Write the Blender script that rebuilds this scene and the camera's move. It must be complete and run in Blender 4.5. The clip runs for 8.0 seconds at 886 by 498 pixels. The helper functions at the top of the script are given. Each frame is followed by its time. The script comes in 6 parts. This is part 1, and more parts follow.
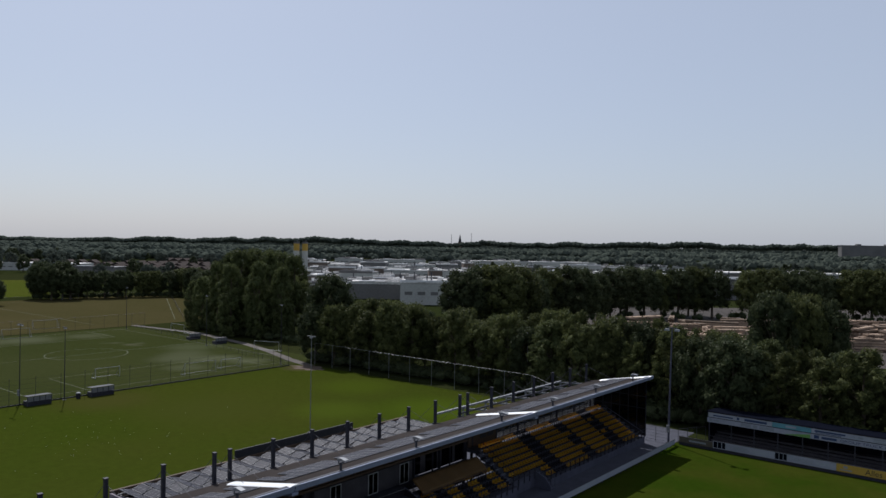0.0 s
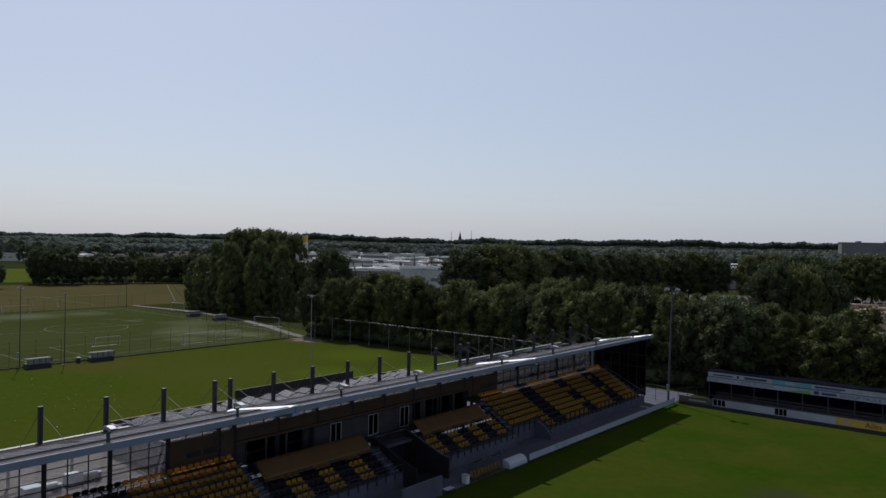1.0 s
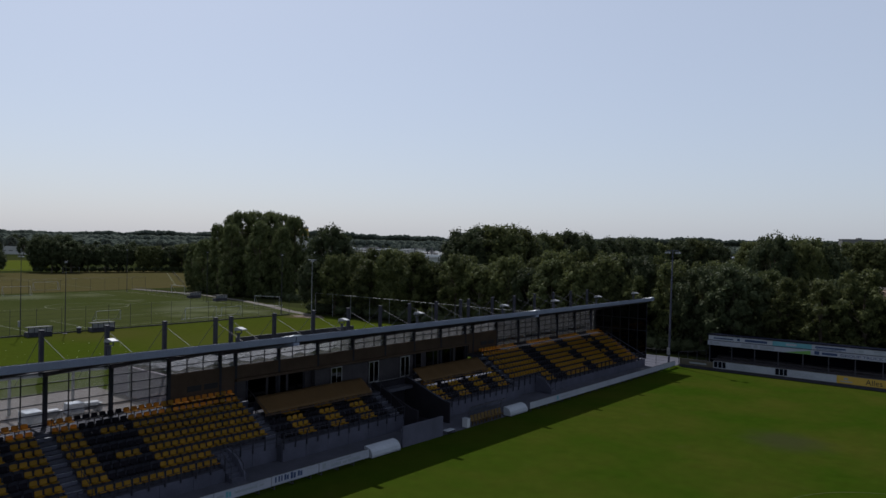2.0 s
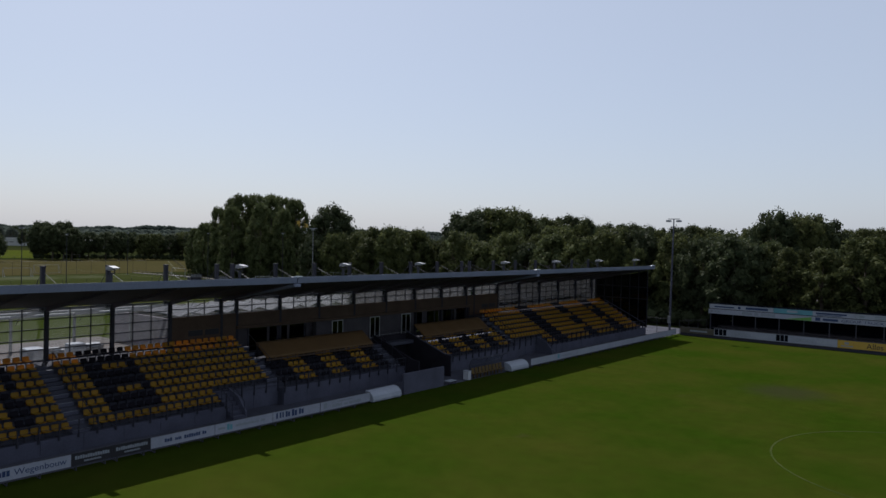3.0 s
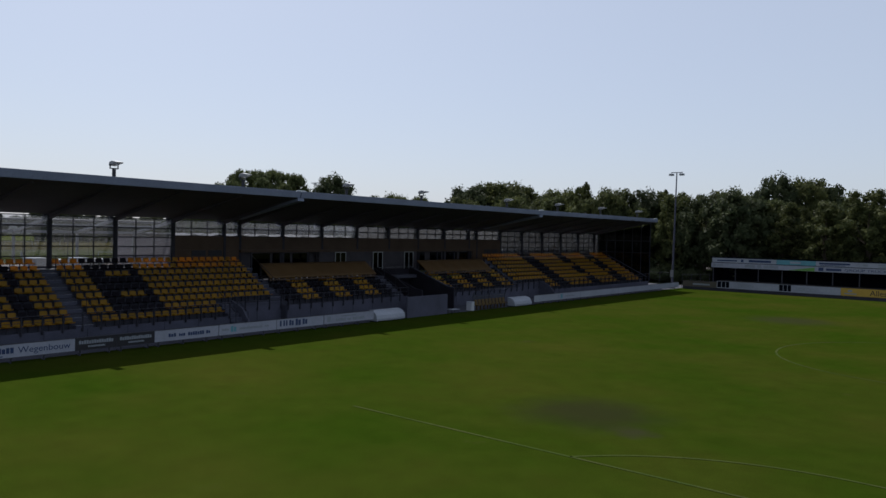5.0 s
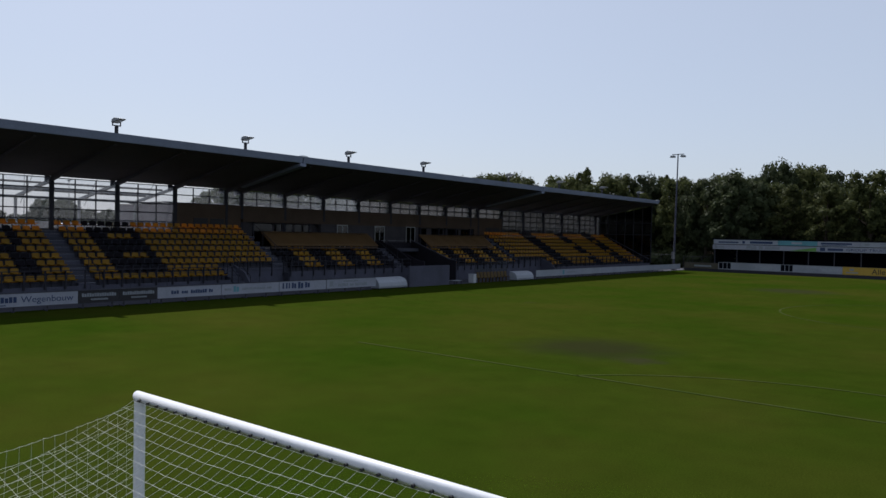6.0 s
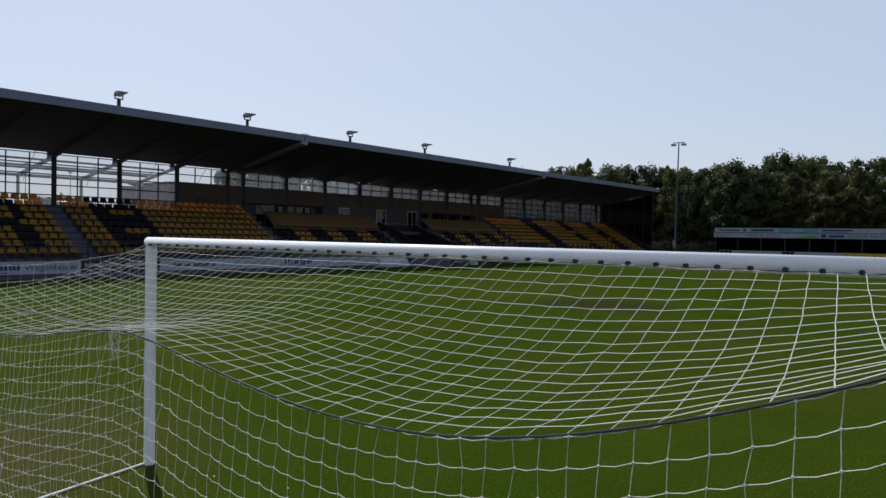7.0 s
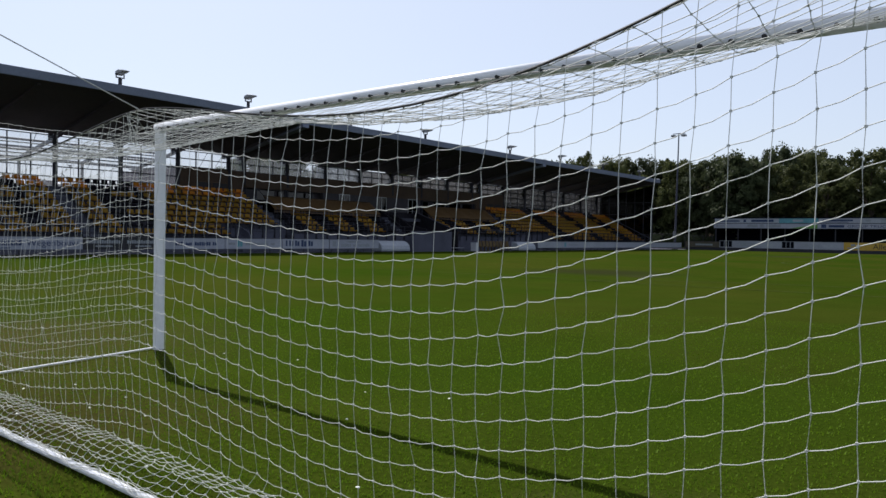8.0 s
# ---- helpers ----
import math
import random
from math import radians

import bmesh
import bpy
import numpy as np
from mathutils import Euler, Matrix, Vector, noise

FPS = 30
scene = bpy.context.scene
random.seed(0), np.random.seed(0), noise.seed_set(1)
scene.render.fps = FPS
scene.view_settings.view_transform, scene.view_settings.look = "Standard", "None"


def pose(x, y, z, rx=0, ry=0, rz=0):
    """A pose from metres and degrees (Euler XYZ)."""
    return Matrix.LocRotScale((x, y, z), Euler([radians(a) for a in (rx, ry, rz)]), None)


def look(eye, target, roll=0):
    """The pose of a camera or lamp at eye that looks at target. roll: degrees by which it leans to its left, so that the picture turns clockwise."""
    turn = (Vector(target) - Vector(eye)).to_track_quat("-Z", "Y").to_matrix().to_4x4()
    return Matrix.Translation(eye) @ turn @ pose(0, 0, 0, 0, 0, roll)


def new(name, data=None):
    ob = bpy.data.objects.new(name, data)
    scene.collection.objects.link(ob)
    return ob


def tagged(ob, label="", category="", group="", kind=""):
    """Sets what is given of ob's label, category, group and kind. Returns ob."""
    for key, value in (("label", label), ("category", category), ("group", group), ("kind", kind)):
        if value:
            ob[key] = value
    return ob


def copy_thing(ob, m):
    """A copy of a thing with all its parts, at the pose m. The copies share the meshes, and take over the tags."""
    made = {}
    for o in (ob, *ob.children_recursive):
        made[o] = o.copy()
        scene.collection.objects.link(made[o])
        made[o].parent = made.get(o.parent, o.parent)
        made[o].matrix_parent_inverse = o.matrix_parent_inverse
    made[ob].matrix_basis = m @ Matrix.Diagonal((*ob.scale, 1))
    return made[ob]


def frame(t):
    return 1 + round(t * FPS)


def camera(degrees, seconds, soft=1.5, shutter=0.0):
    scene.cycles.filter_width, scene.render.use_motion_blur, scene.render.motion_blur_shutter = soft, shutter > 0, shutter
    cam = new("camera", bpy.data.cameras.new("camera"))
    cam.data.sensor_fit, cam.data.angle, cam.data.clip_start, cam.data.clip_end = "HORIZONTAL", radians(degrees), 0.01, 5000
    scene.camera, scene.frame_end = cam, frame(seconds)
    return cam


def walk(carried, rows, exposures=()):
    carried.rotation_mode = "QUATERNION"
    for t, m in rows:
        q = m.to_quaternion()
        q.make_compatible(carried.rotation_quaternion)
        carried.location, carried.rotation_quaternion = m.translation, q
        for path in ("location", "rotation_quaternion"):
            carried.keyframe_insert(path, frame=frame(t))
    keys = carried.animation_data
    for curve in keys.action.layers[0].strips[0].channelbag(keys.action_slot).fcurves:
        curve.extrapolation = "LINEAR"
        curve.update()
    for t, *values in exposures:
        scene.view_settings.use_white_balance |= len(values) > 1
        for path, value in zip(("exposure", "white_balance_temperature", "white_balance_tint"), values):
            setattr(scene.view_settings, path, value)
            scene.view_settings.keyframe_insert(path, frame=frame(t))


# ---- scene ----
cam = camera(62.0, 8.0)
PATH = [
    (0.0, pose(7.850, -4.120, 28.005, 89.640, -0.946, 39.245)),
    (0.5, pose(7.875, -4.120, 25.060, 89.533, -0.987, 39.233)),
    (1.0, pose(7.900, -4.120, 22.241, 89.539, -1.110, 39.246)),
    (1.5, pose(7.971, -4.120, 19.590, 89.520, -1.110, 39.266)),
    (3.0, pose(8.000, -4.120, 12.946, 89.250, -1.202, 39.300)),
    (3.5, pose(8.000, -4.120, 11.411, 89.019, -1.386, 39.300)),
    (4.0, pose(8.000, -4.120, 9.552, 89.164, -1.167, 39.302)),
    (4.5, pose(7.945, -4.120, 8.258, 88.884, -1.258, 39.352)),
    (6.0, pose(7.741, -4.196, 4.359, 88.909, -1.161, 39.343)),
    (6.5, pose(7.799, -4.312, 3.407, 89.003, -1.480, 39.329)),
    (7.0, pose(7.764, -4.312, 2.623, 88.993, -1.001, 39.382)),
    (7.5, pose(7.834, -4.395, 1.942, 89.153, -0.985, 39.403)),
    (8.0, pose(7.741, -4.403, 1.328, 89.009, -0.946, 39.350)),
]
walk(cam, PATH, [(0.0, 0.0, 5950, 13), (1.5, 0.05, 5950, 13), (4.5, 0.18, 6000, 13), (6.5, 0.22, 6000, 13), (7.2, 0.30, 6050, 13), (7.6, 0.42, 6080, 13), (8.0, 0.55, 6100, 13)])

# ---- world and sun ----
SUN_FROM = Vector((-0.705, 0.34, 1.0)).normalized()
world = bpy.data.worlds.new("sky")
scene.world = world
world.use_nodes = True
wn = world.node_tree.nodes
sky = wn.new("ShaderNodeTexSky")
sky.sky_type = 'NISHITA'
sky.sun_disc = False
sky.sun_elevation = math.asin(SUN_FROM.z)
sky.sun_rotation = math.atan2(SUN_FROM.x, SUN_FROM.y)
sky.air_density, sky.dust_density, sky.ozone_density = 1.0, 1.6, 1.6
# clear sky seen through an even summer haze
wn["Background"].inputs["Strength"].default_value = 0.086
haze = wn.new("ShaderNodeMix")
haze.data_type = 'RGBA'
haze.inputs["Factor"].default_value = 0.6
haze.inputs[7].default_value = (6.45, 6.85, 7.35, 1)
world.node_tree.links.new(sky.outputs[0], haze.inputs[6])
world.node_tree.links.new(haze.outputs[2], wn["Background"].inputs["Color"])
sun = new("sun", bpy.data.lights.new("sun", 'SUN'))
sun.data.energy, sun.data.angle, sun.data.color = 4.5, radians(0.55), (1.0, 0.95, 0.86)
sun.matrix_world = look(SUN_FROM * 300, (0, 0, 0))


# ---- materials ----
def mat(name, col, col2=None, scale=3.0, fine=40.0, rough=0.7, metal=0.0, bump=0.0, mix=0.5, rnd=0.0, island=False, spec=0.22, sheen=0.0):
    """A surface with two colours mixed by a coarse and a fine noise in world size."""
    m = bpy.data.materials.new(name)
    m.use_nodes = True
    nt = m.node_tree
    n, l = nt.nodes, nt.links
    b = n["Principled BSDF"]
    col2 = col2 or tuple(c * 0.75 for c in col)
    tc = n.new("ShaderNodeTexCoord")
    no1, no2 = n.new("ShaderNodeTexNoise"), n.new("ShaderNodeTexNoise")
    no1.inputs["Scale"].default_value, no1.inputs["Detail"].default_value = scale, 4
    no2.inputs["Scale"].default_value, no2.inputs["Detail"].default_value = fine, 3
    add = n.new("ShaderNodeMath"); add.operation = 'MULTIPLY_ADD'
    add.inputs[1].default_value = 0.55
    l.new(tc.outputs["Object"], no1.inputs["Vector"]); l.new(tc.outputs["Object"], no2.inputs["Vector"])
    half = n.new("ShaderNodeMath"); half.operation = 'MULTIPLY'; half.inputs[1].default_value = 0.45
    l.new(no2.outputs[0], half.inputs[0])
    l.new(no1.outputs[0], add.inputs[0]); l.new(half.outputs[0], add.inputs[2])
    ramp = n.new("ShaderNodeValToRGB")
    ramp.color_ramp.elements[0].position, ramp.color_ramp.elements[1].position = 0.5 - mix * 0.3, 0.5 + mix * 0.3
    ramp.color_ramp.elements[0].color, ramp.color_ramp.elements[1].color = (*col2, 1), (*col, 1)
    l.new(add.outputs[0], ramp.inputs[0])
    out = ramp.outputs[0]
    if rnd or island:
        src = n.new("ShaderNodeNewGeometry" if island else "ShaderNodeObjectInfo")
        hsv = n.new("ShaderNodeHueSaturation")
        mr = n.new("ShaderNodeMapRange")
        mr.inputs["To Min"].default_value, mr.inputs["To Max"].default_value = 1 - (rnd or 0.3), 1 + (rnd or 0.3)
        l.new(src.outputs["Random Per Island" if island else "Random"], mr.inputs[0])
        l.new(mr.outputs[0], hsv.inputs["Value"]); l.new(out, hsv.inputs["Color"])
        out = hsv.outputs[0]
    l.new(out, b.inputs["Base Color"])
    b.inputs["Roughness"].default_value, b.inputs["Metallic"].default_value = rough, metal
    b.inputs["Specular IOR Level"].default_value = spec
    if sheen:
        b.inputs["Sheen Weight"].default_value = sheen
    if bump:
        bp = n.new("ShaderNodeBump")
        bp.inputs["Strength"].default_value, bp.inputs["Distance"].default_value = bump, 0.02
        l.new(no2.outputs[0], bp.inputs["Height"]); l.new(bp.outputs[0], b.inputs["Normal"])
    return m


def grass_mat(name, col, dry, soil, patch=0.06, spots=(), gloss=0.0):
    """Turf: broad mottling, fine blades and thin dry patches."""
    m = bpy.data.materials.new(name)
    m.use_nodes = True
    nt = m.node_tree
    n, l = nt.nodes, nt.links
    b = n["Principled BSDF"]
    tc = n.new("ShaderNodeTexCoord")

    def noise_node(sc, det=4, ro=0.55):
        x = n.new("ShaderNodeTexNoise")
        x.inputs["Scale"].default_value, x.inputs["Detail"].default_value, x.inputs["Roughness"].default_value = sc, det, ro
        l.new(tc.outputs["Object"], x.inputs["Vector"])
        return x

    def ramp_node(src, a, bb, ca, cb):
        r = n.new("ShaderNodeValToRGB")
        r.color_ramp.elements[0].position, r.color_ramp.elements[1].position = a, bb
        r.color_ramp.elements[0].color, r.color_ramp.elements[1].color = (*ca, 1), (*cb, 1)
        l.new(src, r.inputs[0])
        return r

    def mix_node(fac, a, bb, kind='MIX'):
        x = n.new("ShaderNodeMix"); x.data_type = 'RGBA'; x.blend_type = kind
        if isinstance(fac, float):
            x.inputs["Factor"].default_value = fac
        else:
            l.new(fac, x.inputs["Factor"])
        l.new(a, x.inputs[6]); l.new(bb, x.inputs[7])
        return x.outputs[2]

    broad, mid, fine = noise_node(patch, 5), noise_node(0.9, 5), noise_node(28.0, 3, 0.7)
    base = ramp_node(broad.outputs[0], 0.35, 0.68, col, dry)
    worn = ramp_node(mid.outputs[0], 0.30, 0.8, tuple(c * 0.72 for c in col), tuple(c * 1.25 for c in col))
    blades = ramp_node(fine.outputs[0], 0.25, 0.75, (0.55, 0.55, 0.55), (1.35, 1.3, 1.2))
    out = mix_node(0.45, base.outputs[0], worn.outputs[0])
    out = mix_node(1.0, out, blades.outputs[0], 'MULTIPLY')
    bare = noise_node(patch * 2.3, 6, 0.6)
    mask = ramp_node(bare.outputs[0], 0.66, 0.78, (0, 0, 0), (0.6, 0.6, 0.6))
    earth = n.new("ShaderNodeRGB"); earth.outputs[0].default_value = (*soil, 1)
    out = mix_node(mask.outputs[0], out, earth.outputs[0])
    for sx, sy, r, tone in spots:
        # a trodden, greener or glare-paled spot with a ragged rim
        warp = noise_node(0.7, 4)
        shift = n.new("ShaderNodeVectorMath"); shift.operation = 'MULTIPLY_ADD'
        shift.inputs[1].default_value = (2.2, 2.2, 0)
        l.new(warp.outputs[1], shift.inputs[0]); l.new(tc.outputs["Object"], shift.inputs[2])
        dist = n.new("ShaderNodeVectorMath"); dist.operation = 'DISTANCE'
        dist.inputs[1].default_value = (sx + 1.1, sy + 1.1, 0)
        l.new(shift.outputs[0], dist.inputs[0])
        rim = n.new("ShaderNodeMapRange"); rim.interpolation_type = 'SMOOTHSTEP'
        rim.inputs[1].default_value, rim.inputs[2].default_value, rim.inputs[3].default_value, rim.inputs[4].default_value = r * 0.2, r * 1.25, 0.75, 0.0
        l.new(dist.outputs["Value"], rim.inputs[0])
        earth2 = n.new("ShaderNodeRGB"); earth2.outputs[0].default_value = (*tone, 1)
        out = mix_node(rim.outputs[0], out, earth2.outputs[0])
    # blades scatter part of the light evenly and throw the rest forward as a broad coloured sheen
    def scaled(f):
        v = n.new("ShaderNodeVectorMath"); v.operation = 'SCALE'
        v.inputs["Scale"].default_value = f
        l.new(out, v.inputs[0])
        return v.outputs[0]

    l.new(scaled(1.0 - 0.48 * gloss), b.inputs["Base Color"])
    b.inputs["Roughness"].default_value = 1.0
    b.inputs["Specular IOR Level"].default_value = 0.0
    bp = n.new("ShaderNodeBump"); bp.inputs["Strength"].default_value, bp.inputs["Distance"].default_value = 0.35, 0.03
    l.new(fine.outputs[0], bp.inputs["Height"]); l.new(bp.outputs[0], b.inputs["Normal"])
    if gloss:
        gl, ad = n.new("ShaderNodeBsdfGlossy"), n.new("ShaderNodeAddShader")
        gl.inputs["Roughness"].default_value = 0.85
        l.new(scaled(0.58 * gloss), gl.inputs["Color"]); l.new(bp.outputs[0], gl.inputs["Normal"])
        l.new(b.outputs[0], ad.inputs[0]); l.new(gl.outputs[0], ad.inputs[1])
        l.new(ad.outputs[0], n["Material Output"].inputs["Surface"])
    return m


def glass_mat(name, tint=(0.9, 0.93, 0.95), dust=0.0, rough=0.05):
    """Thin sheet glass: mostly clear, with a glossy film and dust that scatters light from behind."""
    m = bpy.data.materials.new(name)
    m.use_nodes = True
    n, l = m.node_tree.nodes, m.node_tree.links
    tr, gl, mx, fr = n.new("ShaderNodeBsdfTransparent"), n.new("ShaderNodeBsdfGlossy"), n.new("ShaderNodeMixShader"), n.new("ShaderNodeFresnel")
    tr.inputs[0].default_value = (*tint, 1)
    gl.inputs["Roughness"].default_value = rough
    fr.inputs[0].default_value = 1.45
    l.new(fr.outputs[0], mx.inputs[0]); l.new(tr.outputs[0], mx.inputs[1]); l.new(gl.outputs[0], mx.inputs[2])
    out = mx.outputs[0]
    if dust:
        tl, mx2, no, mr = n.new("ShaderNodeBsdfTranslucent"), n.new("ShaderNodeMixShader"), n.new("ShaderNodeTexNoise"), n.new("ShaderNodeMapRange")
        tl.inputs[0].default_value = (0.8, 0.8, 0.82, 1)
        no.inputs["Scale"].default_value = 2.5
        mr.inputs[3].default_value, mr.inputs[4].default_value = dust * 0.5, dust * 1.5
        l.new(no.outputs[0], mr.inputs[0]); l.new(mr.outputs[0], mx2.inputs[0])
        l.new(out, mx2.inputs[1]); l.new(tl.outputs[0], mx2.inputs[2])
        out = mx2.outputs[0]
    l.new(out, n["Material Output"].inputs["Surface"])
    return m


def leaf_mat(name, col, col2, gloss=0.05):
    """Leaves: each cluster has its own tint, and light passes through a little."""
    m = bpy.data.materials.new(name)
    m.use_nodes = True
    n, l = m.node_tree.nodes, m.node_tree.links
    b = n["Principled BSDF"]
    geo, oi = n.new("ShaderNodeNewGeometry"), n.new("ShaderNodeObjectInfo")
    r = n.new("ShaderNodeValToRGB")
    r.color_ramp.elements[0].color, r.color_ramp.elements[1].color = (*col2, 1), (*col, 1)
    l.new(geo.outputs["Random Per Island"], r.inputs[0])
    hs, mr = n.new("ShaderNodeHueSaturation"), n.new("ShaderNodeMapRange")
    mr.inputs["To Min"].default_value, mr.inputs["To Max"].default_value = 0.75, 1.3
    l.new(oi.outputs["Random"], mr.inputs[0]); l.new(mr.outputs[0], hs.inputs["Value"])
    l.new(r.outputs[0], hs.inputs["Color"]); l.new(hs.outputs[0], b.inputs["Base Color"])
    b.inputs["Roughness"].default_value = 0.6
    b.inputs["Specular IOR Level"].default_value = gloss
    tl, mx = n.new("ShaderNodeBsdfTranslucent"), n.new("ShaderNodeMixShader")
    l.new(hs.outputs[0], tl.inputs[0]); mx.inputs[0].default_value = 0.32
    l.new(b.outputs[0], mx.inputs[1]); l.new(tl.outputs[0], mx.inputs[2])
    l.new(mx.outputs[0], n["Material Output"].inputs["Surface"])
    return m


TURF = grass_mat("turf", (0.0196, 0.0380, 0.0028), (0.0440, 0.0435, 0.0080), (0.040, 0.036, 0.015), 0.1, [(-6.0, 22.3, 3.3, (0.01992, 0.01909, 0.00913)), (-3.6, 20.6, 1.0, (0.02656, 0.02739, 0.01328)), (-9.5, 66, 4.0, (0.0249, 0.02656, 0.01162)), (-2.0, -1.5, 3.4, (0.044, 0.038, 0.0135)), (2.2, -2.6, 1.7, (0.034, 0.028, 0.0095))], gloss=1.0)
FIELD = grass_mat("field_grass", (0.030, 0.044, 0.005), (0.041, 0.043, 0.009), (0.045, 0.036, 0.017), 0.024, [(-72, 92, 11, (0.040, 0.060, 0.005)), (-84, 80, 8, (0.040, 0.056, 0.006)), (-96, 97, 9, (0.037, 0.052, 0.005)), (-63, 101, 7, (0.046, 0.033, 0.014)), (-100, 66, 12, (0.034, 0.040, 0.007)), (-118, 58, 10, (0.038, 0.038, 0.009)), (-120, 103, 4, (0.07, 0.052, 0.034))])
# Its pale spots paint sandy wear and sun glare together.
SYNTH = grass_mat("synthetic_turf", (0.02868, 0.03612, 0.01169), (0.04037, 0.04568, 0.01806), (0.09562, 0.09562, 0.06374), 0.02, [(-208, 66, 9.5, (0.0746, 0.0773, 0.0481)), (-207, 80, 9.5, (0.0659, 0.0715, 0.0411)), (-205, 95, 6.8, (0.0571, 0.0627, 0.0335)), (-150, 92, 8.1, (0.06, 0.0656, 0.0364)), (-144, 98, 6.8, (0.0659, 0.0715, 0.0399)), (-138, 86, 5.4, (0.0571, 0.0627, 0.0335)), (-136, 101, 5.4, (0.0659, 0.0715, 0.0399)), (-156, 97, 6.8, (0.0542, 0.0598, 0.0317)), (-165, 104, 8.1, (0.0513, 0.0586, 0.0294))])
DRY = grass_mat("dry_grass", (0.046, 0.043, 0.018), (0.062, 0.052, 0.026), (0.08466, 0.07171, 0.03785), 0.02)
LAND = grass_mat("land", (0.01826, 0.02407, 0.0083), (0.02822, 0.02988, 0.01245), (0.0415, 0.03735, 0.02075), 0.006)
MEADOW = grass_mat("meadow_grass", (0.04565, 0.06026, 0.00913), (0.05661, 0.06026, 0.01278), (0.06391, 0.05478, 0.02739), 0.02)
GOAL_G = mat("weathered_white_tube", (0.36, 0.37, 0.37), (0.25, 0.26, 0.26), 2, 20, 0.6)
YARD = mat("yard_dust", (0.06, 0.048, 0.042), (0.024, 0.021, 0.018), 0.12, 2, 0.95)
SOIL = mat("bare_soil", (0.1079, 0.07885, 0.05976), (0.06225, 0.04648, 0.0332), 0.35, 3, 0.95, bump=0.4)
LINE = grass_mat("faded_line_paint", (0.036, 0.056, 0.014), (0.060, 0.064, 0.026), (0.030, 0.045, 0.006), 0.5, gloss=1.0)
LINE_W = mat("white_line_paint", (0.13, 0.14, 0.10), (0.05, 0.06, 0.025), 0.8, 12, 0.9)
PATHM = mat("pale_paving", (0.09877, 0.08466, 0.07549), (0.06208, 0.05503, 0.04938), 0.4, 6, 0.9)
CONC = mat("concrete", (0.058, 0.060, 0.080), (0.036, 0.038, 0.051), 0.8, 14, 0.85, bump=0.25)
CONC_L = mat("pale_concrete", (0.072, 0.075, 0.104), (0.047, 0.049, 0.068), 0.7, 11, 0.85, bump=0.2)
STEEL_D = mat("dark_painted_steel", (0.030, 0.030, 0.040), (0.020, 0.020, 0.027), 2, 30, 0.55, 0.1)
STEEL_G = mat("galvanised_steel", (0.26, 0.265, 0.275), (0.17, 0.175, 0.185), 3, 40, 0.5, 0.35)
STEEL_MAST = mat("grey_steel", (0.05, 0.05, 0.06), (0.032, 0.033, 0.04), 2, 30, 0.6, 0.1)
FASCIA = mat("grey_blue_fascia", (0.20, 0.225, 0.305), (0.155, 0.175, 0.24), 0.6, 9, 0.65, 0.0)
SOFFIT = mat("dark_soffit_panel", (0.090, 0.080, 0.096), (0.068, 0.060, 0.073), 0.5, 8, 0.8)
ROOFM = mat("bitumen_roof", (0.0324, 0.0261, 0.0234), (0.018, 0.0144, 0.0135), 0.35, 12, 0.95, bump=0.3, spec=0.08)
BROWN = mat("brown_cladding", (0.08, 0.0528, 0.036), (0.056, 0.036, 0.024), 0.7, 9, 0.7)
PINKISH = mat("pinkish_render", (0.19, 0.165, 0.185), (0.14, 0.12, 0.137), 0.6, 9, 0.85)
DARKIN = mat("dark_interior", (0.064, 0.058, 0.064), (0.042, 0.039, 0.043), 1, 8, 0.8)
WHITE = mat("white_paint", (0.78, 0.79, 0.8), (0.68, 0.69, 0.7), 1.5, 15, 0.4)
WHITE_S = mat("white_sheet", (0.4046, 0.419, 0.4407), (0.3323, 0.3468, 0.3685), 0.9, 9, 0.5)
BOARD = mat("white_board", (0.27, 0.285, 0.335), (0.215, 0.23, 0.27), 0.5, 6, 0.55)
BOARD_G = mat("grey_board", (0.28, 0.30, 0.34), (0.22, 0.24, 0.27), 0.5, 6, 0.55)
BLACK = mat("black_board", (0.025, 0.025, 0.03), (0.018, 0.018, 0.02), 1, 10, 0.5)
OCHRE = mat("ochre_cover", (0.105, 0.060, 0.022), (0.080, 0.046, 0.017), 0.6, 7, 0.75, bump=0.3)
SEAT_Y = mat("yellow_plastic", (0.335, 0.198, 0.013), (0.25, 0.148, 0.010), 2, 25, 0.42, rnd=0.16)
# Bench-seat yellow darkened: the dimness behind the shelter's screen is in the colour.
SEAT_DIM = mat("faded_mustard_plastic", (0.085, 0.052, 0.010), (0.055, 0.034, 0.007), 2, 25, 0.6)
SEAT_K = mat("black_plastic", (0.0075, 0.0062, 0.0100), (0.0050, 0.0044, 0.0068), 2, 25, 0.7, rnd=0.15, spec=0.08)
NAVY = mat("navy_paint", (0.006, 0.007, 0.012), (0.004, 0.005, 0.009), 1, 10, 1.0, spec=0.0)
# Near-black that puts the tunnel's shade into its walls and floor.
TUNNEL_SHADE = mat("black_rendered_wall", (0.021, 0.0195, 0.025), (0.014, 0.013, 0.017), 1, 10, 0.9, spec=0.05)
PV = mat("solar_cell", (0.0315, 0.0315, 0.0405), (0.021, 0.021, 0.0285), 4, 40, 0.5, spec=0.07)
PVFRAME = mat("aluminium_frame", (0.2295, 0.2295, 0.2422), (0.1615, 0.1615, 0.17), 3, 30, 0.6, 0.1)
GRAVEL = mat("gravel_roof", (0.125, 0.107, 0.095), (0.07, 0.06, 0.054), 2, 30, 0.95, bump=0.5)
BARK = mat("bark", (0.10, 0.08, 0.06), (0.06, 0.048, 0.036), 1.5, 14, 0.95, bump=0.6)
